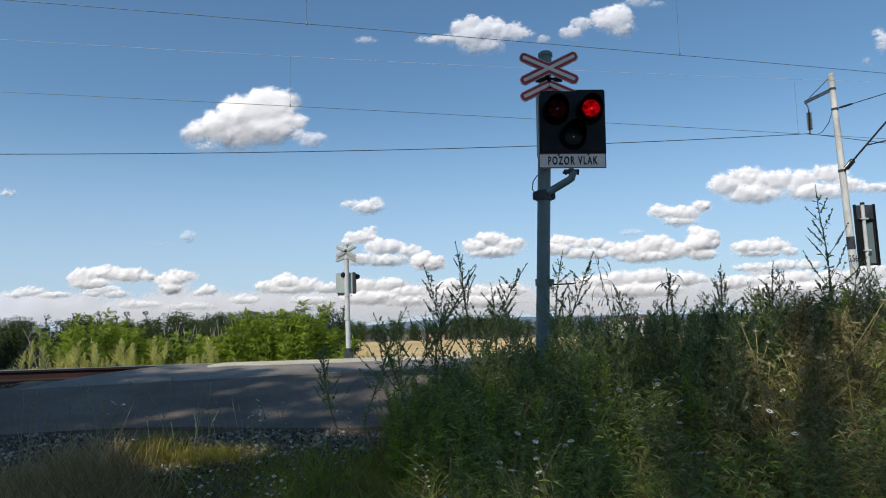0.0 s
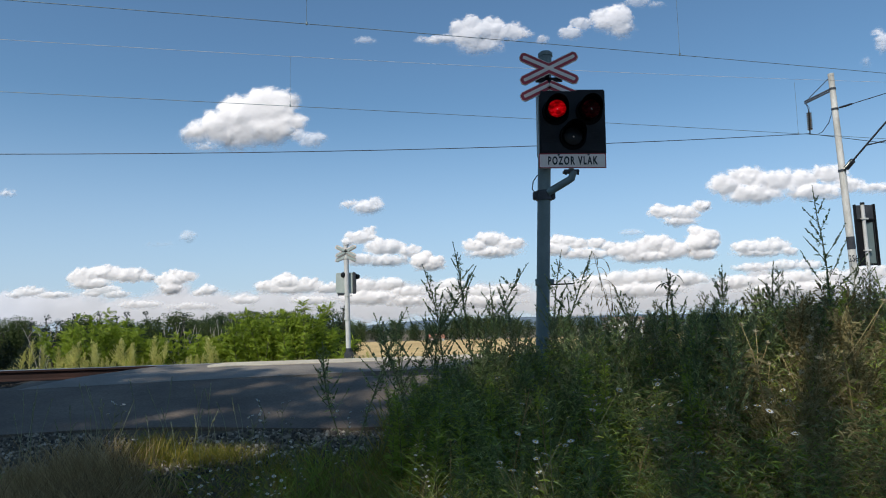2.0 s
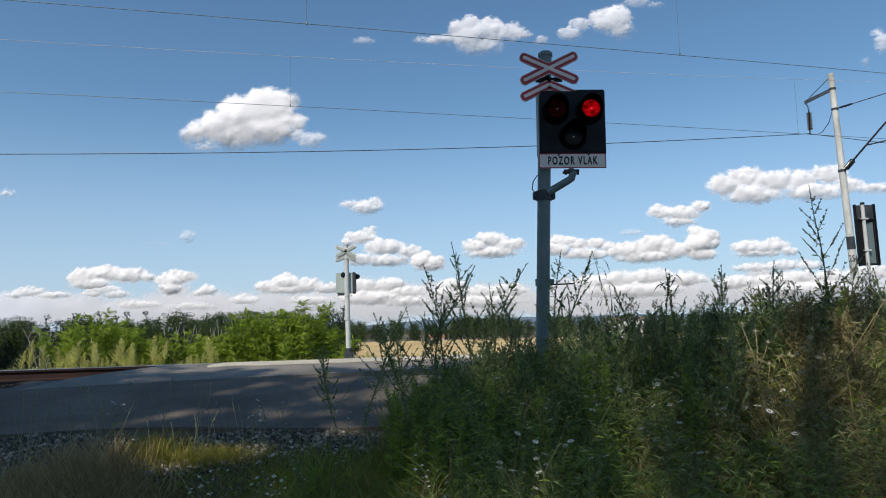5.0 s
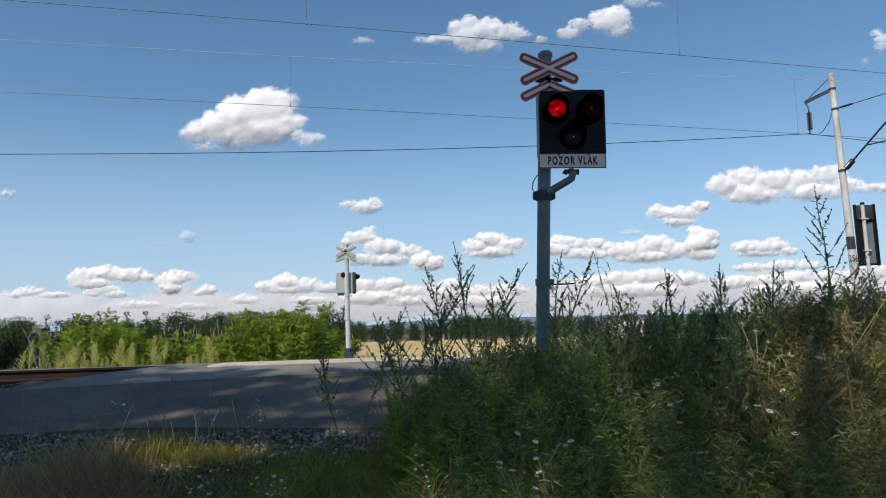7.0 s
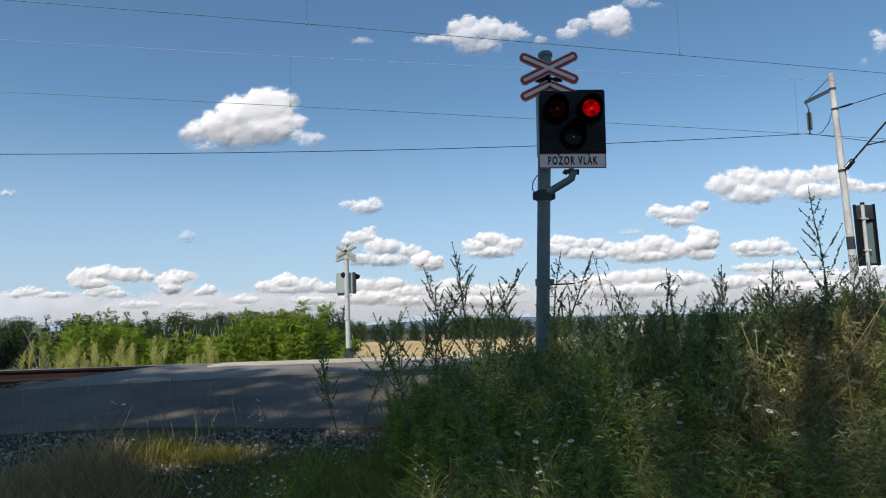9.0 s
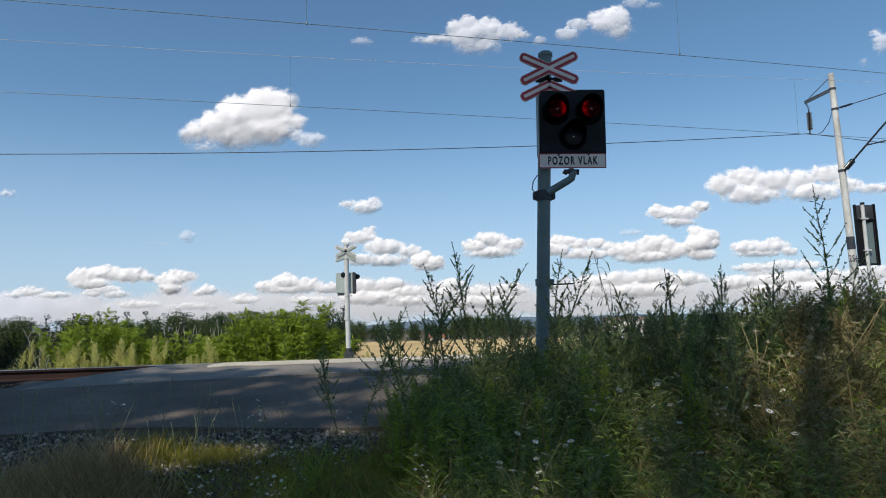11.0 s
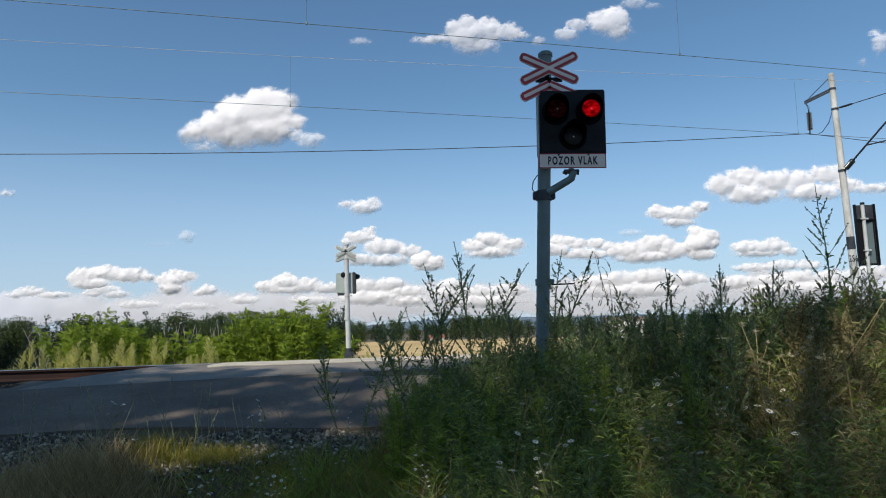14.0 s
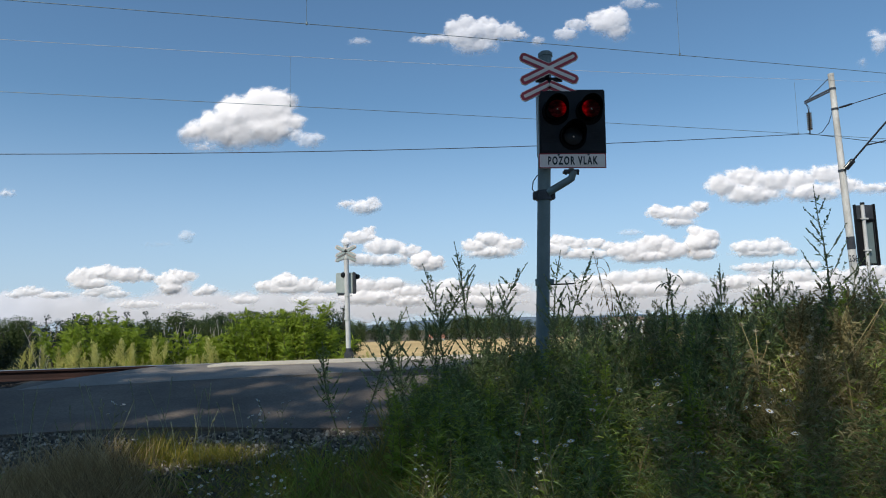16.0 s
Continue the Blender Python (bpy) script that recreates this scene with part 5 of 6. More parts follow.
def undergrowth(material, n, x0, x1, seed, label, lift):
    """The tangle of small leaves between the larger plants."""
    r = np.random.RandomState(seed)
    y = 3.5 + 2.9 * r.rand(n)
    x = x0 + (x1 - x0) * r.rand(n)
    u = x / y
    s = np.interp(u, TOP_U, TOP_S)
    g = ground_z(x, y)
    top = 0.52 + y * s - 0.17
    low = g + 0.34 + 0.55 * (y - 2.9) / 2.2 + 0.14 * np.maximum(0, x - 1)
    top = np.where(y < 5.2, np.minimum(top, low), top) + 0.28 * fbm(x * 2.6, y * 2.6, seed, 3)
    keep = (u > -0.088 + 0.057 * r.rand(n) + np.clip(5.3 - y, 0, 1) * 0.075) & (top > g + 0.1)
    x, y, g, top = x[keep], y[keep], g[keep], top[keep]
    m = len(x)
    z = g + (top - g) * r.rand(m) ** lift
    L = 0.020 + 0.065 * r.rand(m) ** 1.8
    b = Build()
    b.leaves(np.stack([x, y, z], -1), rnd_dirs(r, m, 0.3) + np.array([0, 0, 0.7]), rnd_dirs(r, m), L, L * (0.06 + 0.07 * r.rand(m)), 0.2, 0.2)
    tagged(part("undergrowth", b, material), label, "undergrowth", kind="stuff")


def thicket():
    r = np.random.RandomState(5)
    dark = [mugwort_meshes(40 + k, 1.2, 0.8, 1.5, 1.0) for k in range(6)]
    green = [narrow_meshes(60 + k, 1.0, 0.10, 190, 6) for k in range(4)]
    brown = [mugwort_meshes(70 + k, 1.1, 1.0, 1.1, 1.2) for k in range(3)]
    first = {}

    def put(key, meshes, mats, m, label, category, name, names=("stem", "foliage", "seed_head")):
        if key in first:
            u = 1.0 / first[key].scale.x
            return copy_thing(first[key], m @ Matrix.Scale(u, 4))
        first[key] = weed(name, meshes, m, mats, label, category, "weeds of the verge", names)
        return first[key]

    made = 0
    for tries in range(2000):
        if made >= 250:
            break
        y = 3.3 + 3.2 * r.rand() ** 0.8
        x = -0.9 + 5.4 * r.rand()
        u = x / y
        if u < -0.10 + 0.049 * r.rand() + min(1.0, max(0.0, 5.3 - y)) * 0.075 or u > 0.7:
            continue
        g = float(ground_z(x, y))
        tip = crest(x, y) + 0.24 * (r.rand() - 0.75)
        if y < 5.2:
            # the front ranks are lower, so that the slope of plants shows
            tip = min(tip, g + 0.30 + (0.42 + 0.35 * r.rand()) * (y - 2.9) / 2.2 + 0.14 * max(0.0, x - 1.0))
        if tip - g < 0.22:
            continue
        k = r.rand()
        h = (tip - g)
        turn = Matrix.Rotation(r.rand() * 6.28, 4, "Z") @ pose(0, 0, 0, (r.rand() - 0.5) * 34, (r.rand() - 0.5) * 34, 0)
        if (u > 0.47 and k < 0.6) or (0.31 < u < 0.43 and y < 5.0 and k < 0.5):
            i = int(r.rand() * 3)
            s = h / 1.1
            put(("b", i), brown[i], (L_STRAW, L_BROWN, L_BROWN), Matrix.Translation((x, y, g - 0.02)) @ turn @ Matrix.Scale(s, 4), "withered brown weed with dry seed heads", "weed", "withered_weed")
        elif k < 0.72:
            i = int(r.rand() * 6)
            s = h / 1.2
            put(("d", i), dark[i], (L_STEM, L_MUGWORT, L_SPIKE), Matrix.Translation((x, y, g - 0.02)) @ turn @ Matrix.Scale(s, 4), "dark green mugwort bush on the shaded verge", "weed", "mugwort_bush")
        else:
            i = int(r.rand() * 4)
            s = h / 1.0
            put(("g", i), green[i], (L_STEM, L_BRIGHT, L_SPIKE), Matrix.Translation((x, y, g - 0.02)) @ turn @ Matrix.Scale(s, 4), "fresh green narrow-leaved weed", "weed", "fleabane")
        made += 1
    plumes = [mugwort_meshes(80 + k, 1.0, 1.0, 0.5, 1.0, True) for k in range(5)]
    dried = [tuple(m.copy() for m in p) for p in plumes]
    for k in range(58):
        y = 4.3 + 2.0 * r.rand()
        x = y * (0.0 + 0.62 * r.rand())
        g = float(ground_z(x, y))
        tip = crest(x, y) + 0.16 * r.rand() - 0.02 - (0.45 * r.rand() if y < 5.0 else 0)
        dry = x / y > 0.42 and r.rand() < 0.6
        i = k % 5
        turn = Matrix.Rotation(r.rand() * 6.28, 4, "Z") @ pose(0, 0, 0, (r.rand() - 0.5) * 20, (r.rand() - 0.5) * 20, 0)
        put(("p", i, dry), dried[i] if dry else plumes[i], (L_STRAW, L_BROWN, L_BROWN) if dry else (L_STEM, L_MUGWORT, L_SPIKE), Matrix.Translation((x, y, g - 0.02)) @ turn @ Matrix.Scale(max(0.4, tip - g), 4),
            "withered tall weed with beaded seed heads" if dry else "tall slender mugwort with beaded seed heads", "weed", "dry_plume" if dry else "mugwort_plume")
    undergrowth(L_MUGWORT, 62000, -0.6, 4.6, 51, "dark green leaf mass of the thicket", 0.5)
    undergrowth(L_BRIGHT, 26000, -0.7, 3.4, 52, "fresh green leaf mass of the thicket", 0.7)
    undergrowth(L_BROWN, 30000, 1.9, 4.8, 53, "withered leaf and stalk mass of the thicket", 0.4)
    undergrowth(L_BROWN, 12000, 1.15, 2.3, 54, "withered stalks low in the thicket", 0.6)
    # a few upright fresh green ones stand before the rest
    for k, (x, y, tip) in enumerate(((1.03, 4.6, 0.40), (0.63, 4.4, 0.10), (-0.33, 5.2, 0.03), (1.58, 4.5, 0.22), (1.68, 5.0, 0.46), (2.25, 4.7, 0.30), (-0.10, 5.0, -0.05), (0.30, 4.8, 0.12), (2.9, 5.2, 0.72), (1.12, 4.7, 0.28), (-0.28, 4.9, -0.15), (-0.10, 4.7, -0.20), (0.12, 4.8, -0.02), (-0.42, 5.2, -0.08), (0.20, 5.2, 0.12), (-0.20, 5.3, 0.10), (0.42, 5.0, 0.15), (1.66, 4.4, 0.05), (1.9, 4.3, -0.1))):
        g = float(ground_z(x, y))
        ob = weed("green_fleabane", narrow_meshes(640 + k, tip - g, 0.11, 330, 10), pose(x, y, g - 0.01, 0, (k % 3 - 1) * 3), (L_STEM, L_BRIGHT, L_BRIGHT), "upright bright green fleabane with narrow leaves", "weed", "green weeds before the thicket")
        SWAY.append((ob, 0.5))
    # white ray flowers scattered through grass and weeds
    flowers = [daisy_meshes(90 + k, 0.5, 3 + k) for k in range(4)]
    made = 0
    while made < 110:
        y = 3.7 + 2.3 * r.rand()
        x = -1.6 + 5.6 * r.rand() ** 1.2
        if x > 0.62 * y:
            continue
        i = int(r.rand() * 4)
        g = float(ground_z(x, y))
        h = 0.28 + 0.22 * r.rand() + (0.25 + 0.3 * r.rand() if x > 0.4 else 0)
        put(("f", i), flowers[i], (L_STEM, L_PETAL, L_YOLK), Matrix.Translation((x, y, g - 0.01)) @ Matrix.Rotation(r.rand() * 6.28, 4, "Z") @ Matrix.Scale(h / 0.5, 4), "white daisy-like fleabane in the grass", "flower", "daisy", ("stem", "flower_head", "flower_disc"))
        made += 1
    # a white clump in the sunny tuft, and more flowers where the grass meets the thicket
    spots = [(-2.72, 5.72, 0.34), (-2.62, 5.70, 0.36), (-2.52, 5.74, 0.32), (-2.58, 5.66, 0.33), (-2.66, 5.75, 0.35)]
    spots += [(-1.35 + 1.9 * r.rand(), 4.2 + 1.3 * r.rand(), 0.24 + 0.22 * r.rand()) for k in range(28)]
    for k, (x, y, h) in enumerate(spots):
        copy_thing(first[("f", k % 4)], Matrix.Translation((x, y, float(ground_z(x, y)) - 0.01)) @ Matrix.Rotation(r.rand() * 6.28, 4, "Z") @ Matrix.Scale(h / 0.5, 4))


def grass(name, n, where, length, width, material, label, seed, lean=0.5):
    """Many blades rooted where where(r, n) says; each bends over in two pieces."""
    r = np.random.RandomState(seed)
    x, y = where(r, n)
    z = ground_z(x, y) - 0.01
    p = np.stack([x, y, z], -1)
    d = rnd_dirs(r, n, 0.3) * lean
    d[:, 2] = 1.0
    L = length * (0.4 + 0.9 * r.rand(n))
    s = rnd_dirs(r, n, 0.9)
    b = Build()
    dn = d / np.linalg.norm(d, axis=1, keepdims=True)
    mid = p + dn * (L * 0.6)[:, None]
    s = s - dn * np.sum(s * dn, axis=1, keepdims=True)
    s /= np.linalg.norm(s, axis=1, keepdims=True) + 1e-9
    tip = mid + (dn * 0.75 + np.stack([d[:, 0], d[:, 1], -0.25 * np.ones(n)], -1) * 0.5) * (L * 0.5)[:, None]
    w = (width * (0.6 + 0.8 * r.rand(n)))[:, None]
    v = np.stack([p - s * w * 0.5, p + s * w * 0.5, mid + s * w * 0.42, mid - s * w * 0.42, tip], 1).reshape(-1, 3)
    k = (np.arange(n) * 5)[:, None]
    b.v.append(v)
    b.f = [tuple(q) for q in (k + [0, 1, 2, 3]).tolist()] + [tuple(q) for q in (k + [3, 2, 4]).tolist()]
    b.n = len(v)
    ob = part(name, b, material)
    tagged(ob, label, "grass", kind="stuff")


def patch(cx, cy, sx, sy):
    return lambda r, n: (cx + sx * r.randn(n), cy + sy * r.randn(n))


def spread(x0, x1, y0, y1):
    return lambda r, n: (x0 + (x1 - x0) * r.rand(n), y0 + (y1 - y0) * r.rand(n))


def verge_grass():
    grass("verge_grass", 30000, spread(-5.5, 1.5, 3.6, 5.62), 0.085, 0.0045, L_GRASS, "short green grass of the shaded verge", 11, 0.9)
    grass("verge_grass", 16000, spread(-0.6, 4.6, 3.2, 6.6), 0.28, 0.006, L_GRASS, "long grass under the weeds", 12, 0.6)
    grass("verge_grass", 3000, spread(-1.5, 0.6, 4.4, 5.72), 0.22, 0.005, L_GRASS, "fresh green grass beside the gravel", 13, 0.6)
    grass("verge_grass", 1800, spread(-1.2, 0.5, 4.4, 5.75), 0.20, 0.005, L_BRIGHT, "fresh green grass among the daisies", 19, 0.6)
    grass("dry_grass", 1200, spread(-0.8, 0.6, 4.8, 5.8), 0.22, 0.004, L_STRAW, "dry stalks in the grass by the gravel", 20, 0.7)
    grass("dry_grass", 2200, patch(-2.75, 5.25, 0.22, 0.2), 0.36, 0.0045, L_TUFT, "tuft of dry brown grass on the verge", 14, 0.45)
    grass("dry_grass", 1300, patch(-3.2, 5.1, 0.25, 0.2), 0.25, 0.0045, L_TUFT, "tuft of dry brown grass on the verge", 15, 0.5)
    grass("meadow_grass", 700, patch(-2.45, 5.9, 0.14, 0.09), 0.22, 0.004, L_GRASS, "green tuft at the gravel's edge", 16, 0.4)
    grass("meadow_grass", 1600, patch(-2.0, 5.8, 0.28, 0.10), 0.13, 0.005, L_GRASS, "sunny grass at the gravel's edge", 17, 0.6)
    grass("dry_grass", 520, spread(-0.3, 4.4, 3.6, 6.2), 0.62, 0.0045, L_STRAW, "pale dry stalks through the thicket", 23, 0.55)
    grass("pale_blades", 1700, spread(-0.2, 4.4, 3.5, 5.6), 0.48, 0.0065, L_SAGE, "pale green blades through the thicket", 24, 0.7)
    grass("dry_grass", 2600, spread(-4.2, 0.2, 3.7, 5.6), 0.13, 0.006, L_STRAW, "dead straw lying in the short verge grass", 25, 1.3)
    grass("verge_grass", 2600, spread(-4.2, 0.4, 3.7, 5.6), 0.10, 0.010, L_BRIGHT, "small broad leaves in the short verge grass", 26, 1.2)
    grass("thicket_blades", 1500, spread(-0.2, 4.0, 3.5, 5.2), 0.40, 0.009, L_MUGWORT, "long arching grey-green blades before the thicket", 27, 0.9)
    grass("thicket_blades", 700, spread(-0.3, 3.4, 3.5, 5.0), 0.34, 0.008, L_BRIGHT, "long fresh grass blades before the thicket", 28, 0.7)
    grass("verge_grass", 2600, spread(-1.3, 0.7, 3.7, 5.4), 0.26, 0.006, L_BRIGHT, "loose fresh grass at the foot of the thicket", 29, 0.8)
    grass("dry_grass", 1400, spread(-1.3, 0.7, 3.7, 5.4), 0.24, 0.005, L_STRAW, "dry stems at the foot of the thicket", 30, 0.9)
    grass("dry_grass", 2400, patch(-2.5, 4.75, 0.26, 0.24), 0.30, 0.006, L_TUFT, "brown tuft of dry grass on the near verge", 31, 0.5)
    # a few tall dry culms
    r = np.random.RandomState(18)
    for k in range(34):
        x, y = -3.6 + 2.3 * r.rand(), 5.6 + 0.5 * r.rand()
        g = float(ground_z(x, y))
        pts = curve_pts((0, 0, 0), ((r.rand() - 0.5) * 0.3, 0, 1), 0.35 + 0.3 * r.rand(), 5, ((r.rand() - 0.5) * 0.4, 0, -0.1), r)
        ob = thing("grass_culm", pose(x, y, g), "thin dry grass stalk with a seed head", "grass", "dry grass stalks")
        part("stalk", Build().tube(pts, 0.002, 4), L_BUD, ob)
        b = Build()
        p, w = along(pts, 0.75 + 0.25 * r.rand(16))
        b.leaves(p, rnd_dirs(r, 16) * 0.35 + w, rnd_dirs(r, 16), 0.022, 0.006, 0.3)
        tagged(part("seed_head", b, L_BUD, ob), kind="stuff")


def stone_mesh(seed):
    r = np.random.RandomState(seed)
    bm = bmesh.new()
    bmesh.ops.create_icosphere(bm, subdivisions=1, radius=0.5)
    for v in bm.verts:
        v.co = v.co * (0.75 + 0.5 * r.rand())
        v.co.z *= 0.62
    vs = np.array([tuple(v.co) for v in bm.verts])
    fs = [tuple(v.index for v in f.verts) for f in bm.faces]
    bm.free()
    return vs, fs


def gravel():
    r = np.random.RandomState(21)
    kinds = [stone_mesh(s) for s in range(6)]
    meshes = []
    for v, f in kinds:
        meshes.append(Build().add(v, f).made("stone"))
        meshes[-1].materials.append(M_CHIPS)

    def rot():
        return Euler(r.rand(3) * 6.28).to_matrix().to_4x4()

    def heap(name, n, where, size, label, singles, zf, material=M_STONE):
        x, y = where(r, n)
        b = Build()
        z = zf(x, y)
        owner = None
        rest = []
        for i in range(n):
            s = size * (0.5 + 0.9 * r.rand() ** 2)
            m = Matrix.Translation((x[i], y[i], float(z[i]) + s * 0.12)) @ rot() @ Matrix.Scale(s, 4)
            rest.append((m, i % 6))
        for m, k in rest[singles:]:
            v, f = kinds[k]
            mm = np.array(m)
            b.add(v @ mm[:3, :3].T + mm[:3, 3], f)
        owner = part(name, b, material)
        tagged(owner, label, "gravel", kind="stuff")
        for m, k in rest[:singles]:
            o = new("stone", meshes[k])
            o.parent = owner
            o.matrix_basis = m

    def edge(r_, n):
        x = -6.0 + 6.4 * r_.rand(n)
        return x, 6.40 + 0.02 * x - 0.85 * r_.rand(n) ** 1.3 + 0.10 * np.sin(x * 3.1)

    heap("gravel_shoulder", 9500, edge, 0.040, "grey crushed stone along the road's edge", 220, ground_z, M_CHIPS)

    def bed(r_, n):
        x = -11.5 + 6.3 * r_.rand(n)
        return x, 8.0 + 4.6 * r_.rand(n)
    heap("ballast", 3500, bed, 0.06, "crushed-stone ballast of the track, darkened as in shade", 0, lambda x, y: ground_z(x, y) + 0.02, M_BALLAST)

    # sleepers under the near track, left of the road, in the shade-dark ballast colour
    for k in range(16):
        x = -11.5 + 0.6 * k
        if x < -4.6:
            ob = part("sleeper", Build().box((0, 0, 0), (0.26, 2.5, 0.16), bevel=0.02), M_BALLAST)
            ob.matrix_basis = Matrix.Translation((x, TRACK + SKEW * x, -0.245)) @ Matrix.Rotation(math.atan(SKEW), 4, "Z")
            tagged(ob, "sleeper under the rails, coloured as dark as the shaded ballast", "sleeper", "sleepers of the track")


# ---------------------------------------------------------------- bushes and trees
def crown_leaves(b, r, lobes, n, size, width, hollow=0.35, droop=0.1):
    """Leaves in a crown made of lobes (x, y, z, radius), denser at each lobe's skin."""
    L = np.array(lobes, float)
    w = L[:, 3] ** 2
    pick = r.choice(len(L), n, p=w / w.sum())
    d = rnd_dirs(r, n)
    rad = L[pick, 3] * (hollow + (1 - hollow) * r.rand(n) ** 0.45) * (0.82 + 0.36 * r.rand(n))
    p = L[pick, :3] + d * rad[:, None] * np.array([1, 1, 0.85])
    way = d * 0.8 + rnd_dirs(r, n) * 0.8 + np.array([0, 0, -0.15])
    s = size * (0.6 + 0.8 * r.rand(n))
    b.leaves(p, way, rnd_dirs(r, n), s, s * width, 0.15, droop)
    return b


def tree_meshes(seed, height, radius, bole=0.3, n=2600, leaf=0.35, pine=False):
    r = np.random.RandomState(seed)
    wood, crown = Build(), Build()
    top = height * 0.93
    main = curve_pts((0, 0, 0), (0.03 * r.randn(), 0.03 * r.randn(), 1), top, 7, (0, 0, 0.2), r)
    wood.tube(main, list(np.linspace(height * 0.022, height * 0.004, 8)), 7)
    lobes = []
    nb = 11 if not pine else 14
    for k in range(nb):
        t = bole + (0.95 - bole) * (k + 0.5 * r.rand()) / nb
        p, w = along(main, np.array([t]))
        a = k * 2.4 + r.rand()
        u = (t - bole) / (1 - bole)
        reach = radius * (math.sin(math.pi * min(0.97, 0.18 + 0.8 * u)) ** 0.6 if not pine else (1.02 - u) * 0.9)
        end = p[0] + np.array([math.cos(a) * reach * 0.75, math.sin(a) * reach * 0.75, reach * (0.45 if not pine else 0.05)])
        pts = np.array([p[0], (p[0] + end) / 2 + np.array([0, 0, 0.06 * reach]), end])
        wood.tube(pts, [height * 0.008, height * 0.005, height * 0.002], 5, caps=False)
        lobes.append((*end, max(0.12, reach * (0.5 + 0.25 * r.rand()))))
        if not pine:
            lobes.append((*(p[0] * 0.55 + end * 0.45 + r.randn(3) * 0.1 * radius), reach * 0.5))
    lobes.append((*main[-1], radius * (0.34 if not pine else 0.16)))
    crown_leaves(crown, r, lobes, n, leaf, 0.55, 0.3)
    return wood.made("trunk"), crown.made("crown")


def tree(name, meshes, m, mats, label, group):
    ob = thing(name, m, label, "tree", group)
    part("trunk", meshes[0], mats[0], ob)
    tagged(part("crown", meshes[1], mats[1], ob), kind="stuff")
    return ob


def place(first, m):
    return copy_thing(first, m)


def far_woods():
    r = np.random.RandomState(31)
    leafy = [tree("forest_tree", tree_meshes(200 + k, 9.0, 3.0, 0.15, 5600, 0.27), pose(-40 + 7 * k, 120, -5.6), (M_BARK, L_FOREST if k % 2 else L_WOOD), "dark green broadleaf tree at the edge of the wood", "trees of the far wood") for k in range(4)]
    pines = [tree("pine_tree", tree_meshes(220 + k, 10.0, 2.5, 0.22, 5200, 0.23, True), pose(-60 + 9 * k, 122, -5.6), (M_BARK, L_PINE), "dark pine standing in the wood", "trees of the far wood") for k in range(2)]
    for k in range(64):
        y = 78 + 40 * r.rand()
        x = y * (-0.72 + 0.58 * (k + r.rand()) / 64)
        g = float(ground_z(x, y))
        top = 0.52 + y * (0.009 + 0.02 * r.rand())
        src = pines[k % 2] if r.rand() < (0.7 if x / y < -0.46 else 0.35) else leafy[k % 4]
        h = 10.0 if src in pines else 9.0
        place(src, Matrix.Translation((x, y, g - 0.2)) @ Matrix.Rotation(r.rand() * 6.28, 4, "Z") @ Matrix.Scale((top - g) / h * (1.07 if src in pines else 1.0), 4))
    # the line of trees beyond the field
    for k in range(64):
        y = 285 + 40 * r.rand()
        x = y * (-0.17 + 0.80 * (k + r.rand()) / 64)
        g = float(ground_z(x, y))
        u = x / y
        top = 0.52 + y * (0.001 + 0.008 * r.rand() + (0.006 if 0.02 < u < 0.1 else 0) + 0.016 * max(0.0, u - 0.15))
        if -0.07 < u < 0.0:
            top -= 1.2
        place(leafy[k % 4], Matrix.Translation((x, y, g - 0.3)) @ Matrix.Rotation(r.rand() * 6.28, 4, "Z") @ Matrix.Scale((top - g) / 9.0, 4))
    # bleached dead trees standing before the wood
    for x, y, h in ((-42.5, 74.0, 6.0), (-27.8, 74.0, 6.0), (-24.0, 75.0, 6.1)):
        g = float(ground_z(x, y))
        ob = thing("dead_tree", pose(x, y, g), "bleached leafless dead tree before the wood", "tree", "dead trees")
        b = Build()
        for s in range(5):
            pts = curve_pts((0.12 * (s - 2), 0, 0), ((s - 2) * 0.10, 0, 1), h * (0.8 + 0.2 * r.rand()), 6, ((s - 2) * 0.12, 0, 0.3), r)
            b.tube(pts, list(np.linspace(0.05, 0.015, 7)), 5)
            for t in (0.5, 0.65, 0.8):
                p, w = along(pts, np.array([t]))
                b.tube(curve_pts(p[0], (1.6 * (r.rand() - 0.5), 0, 0.9), 1.1, 3, (0, 0, 0.3), r), [0.03, 0.024, 0.02, 0.015], 4)
        tagged(part("branch", b, M_DEADWOOD, ob), kind="stuff")


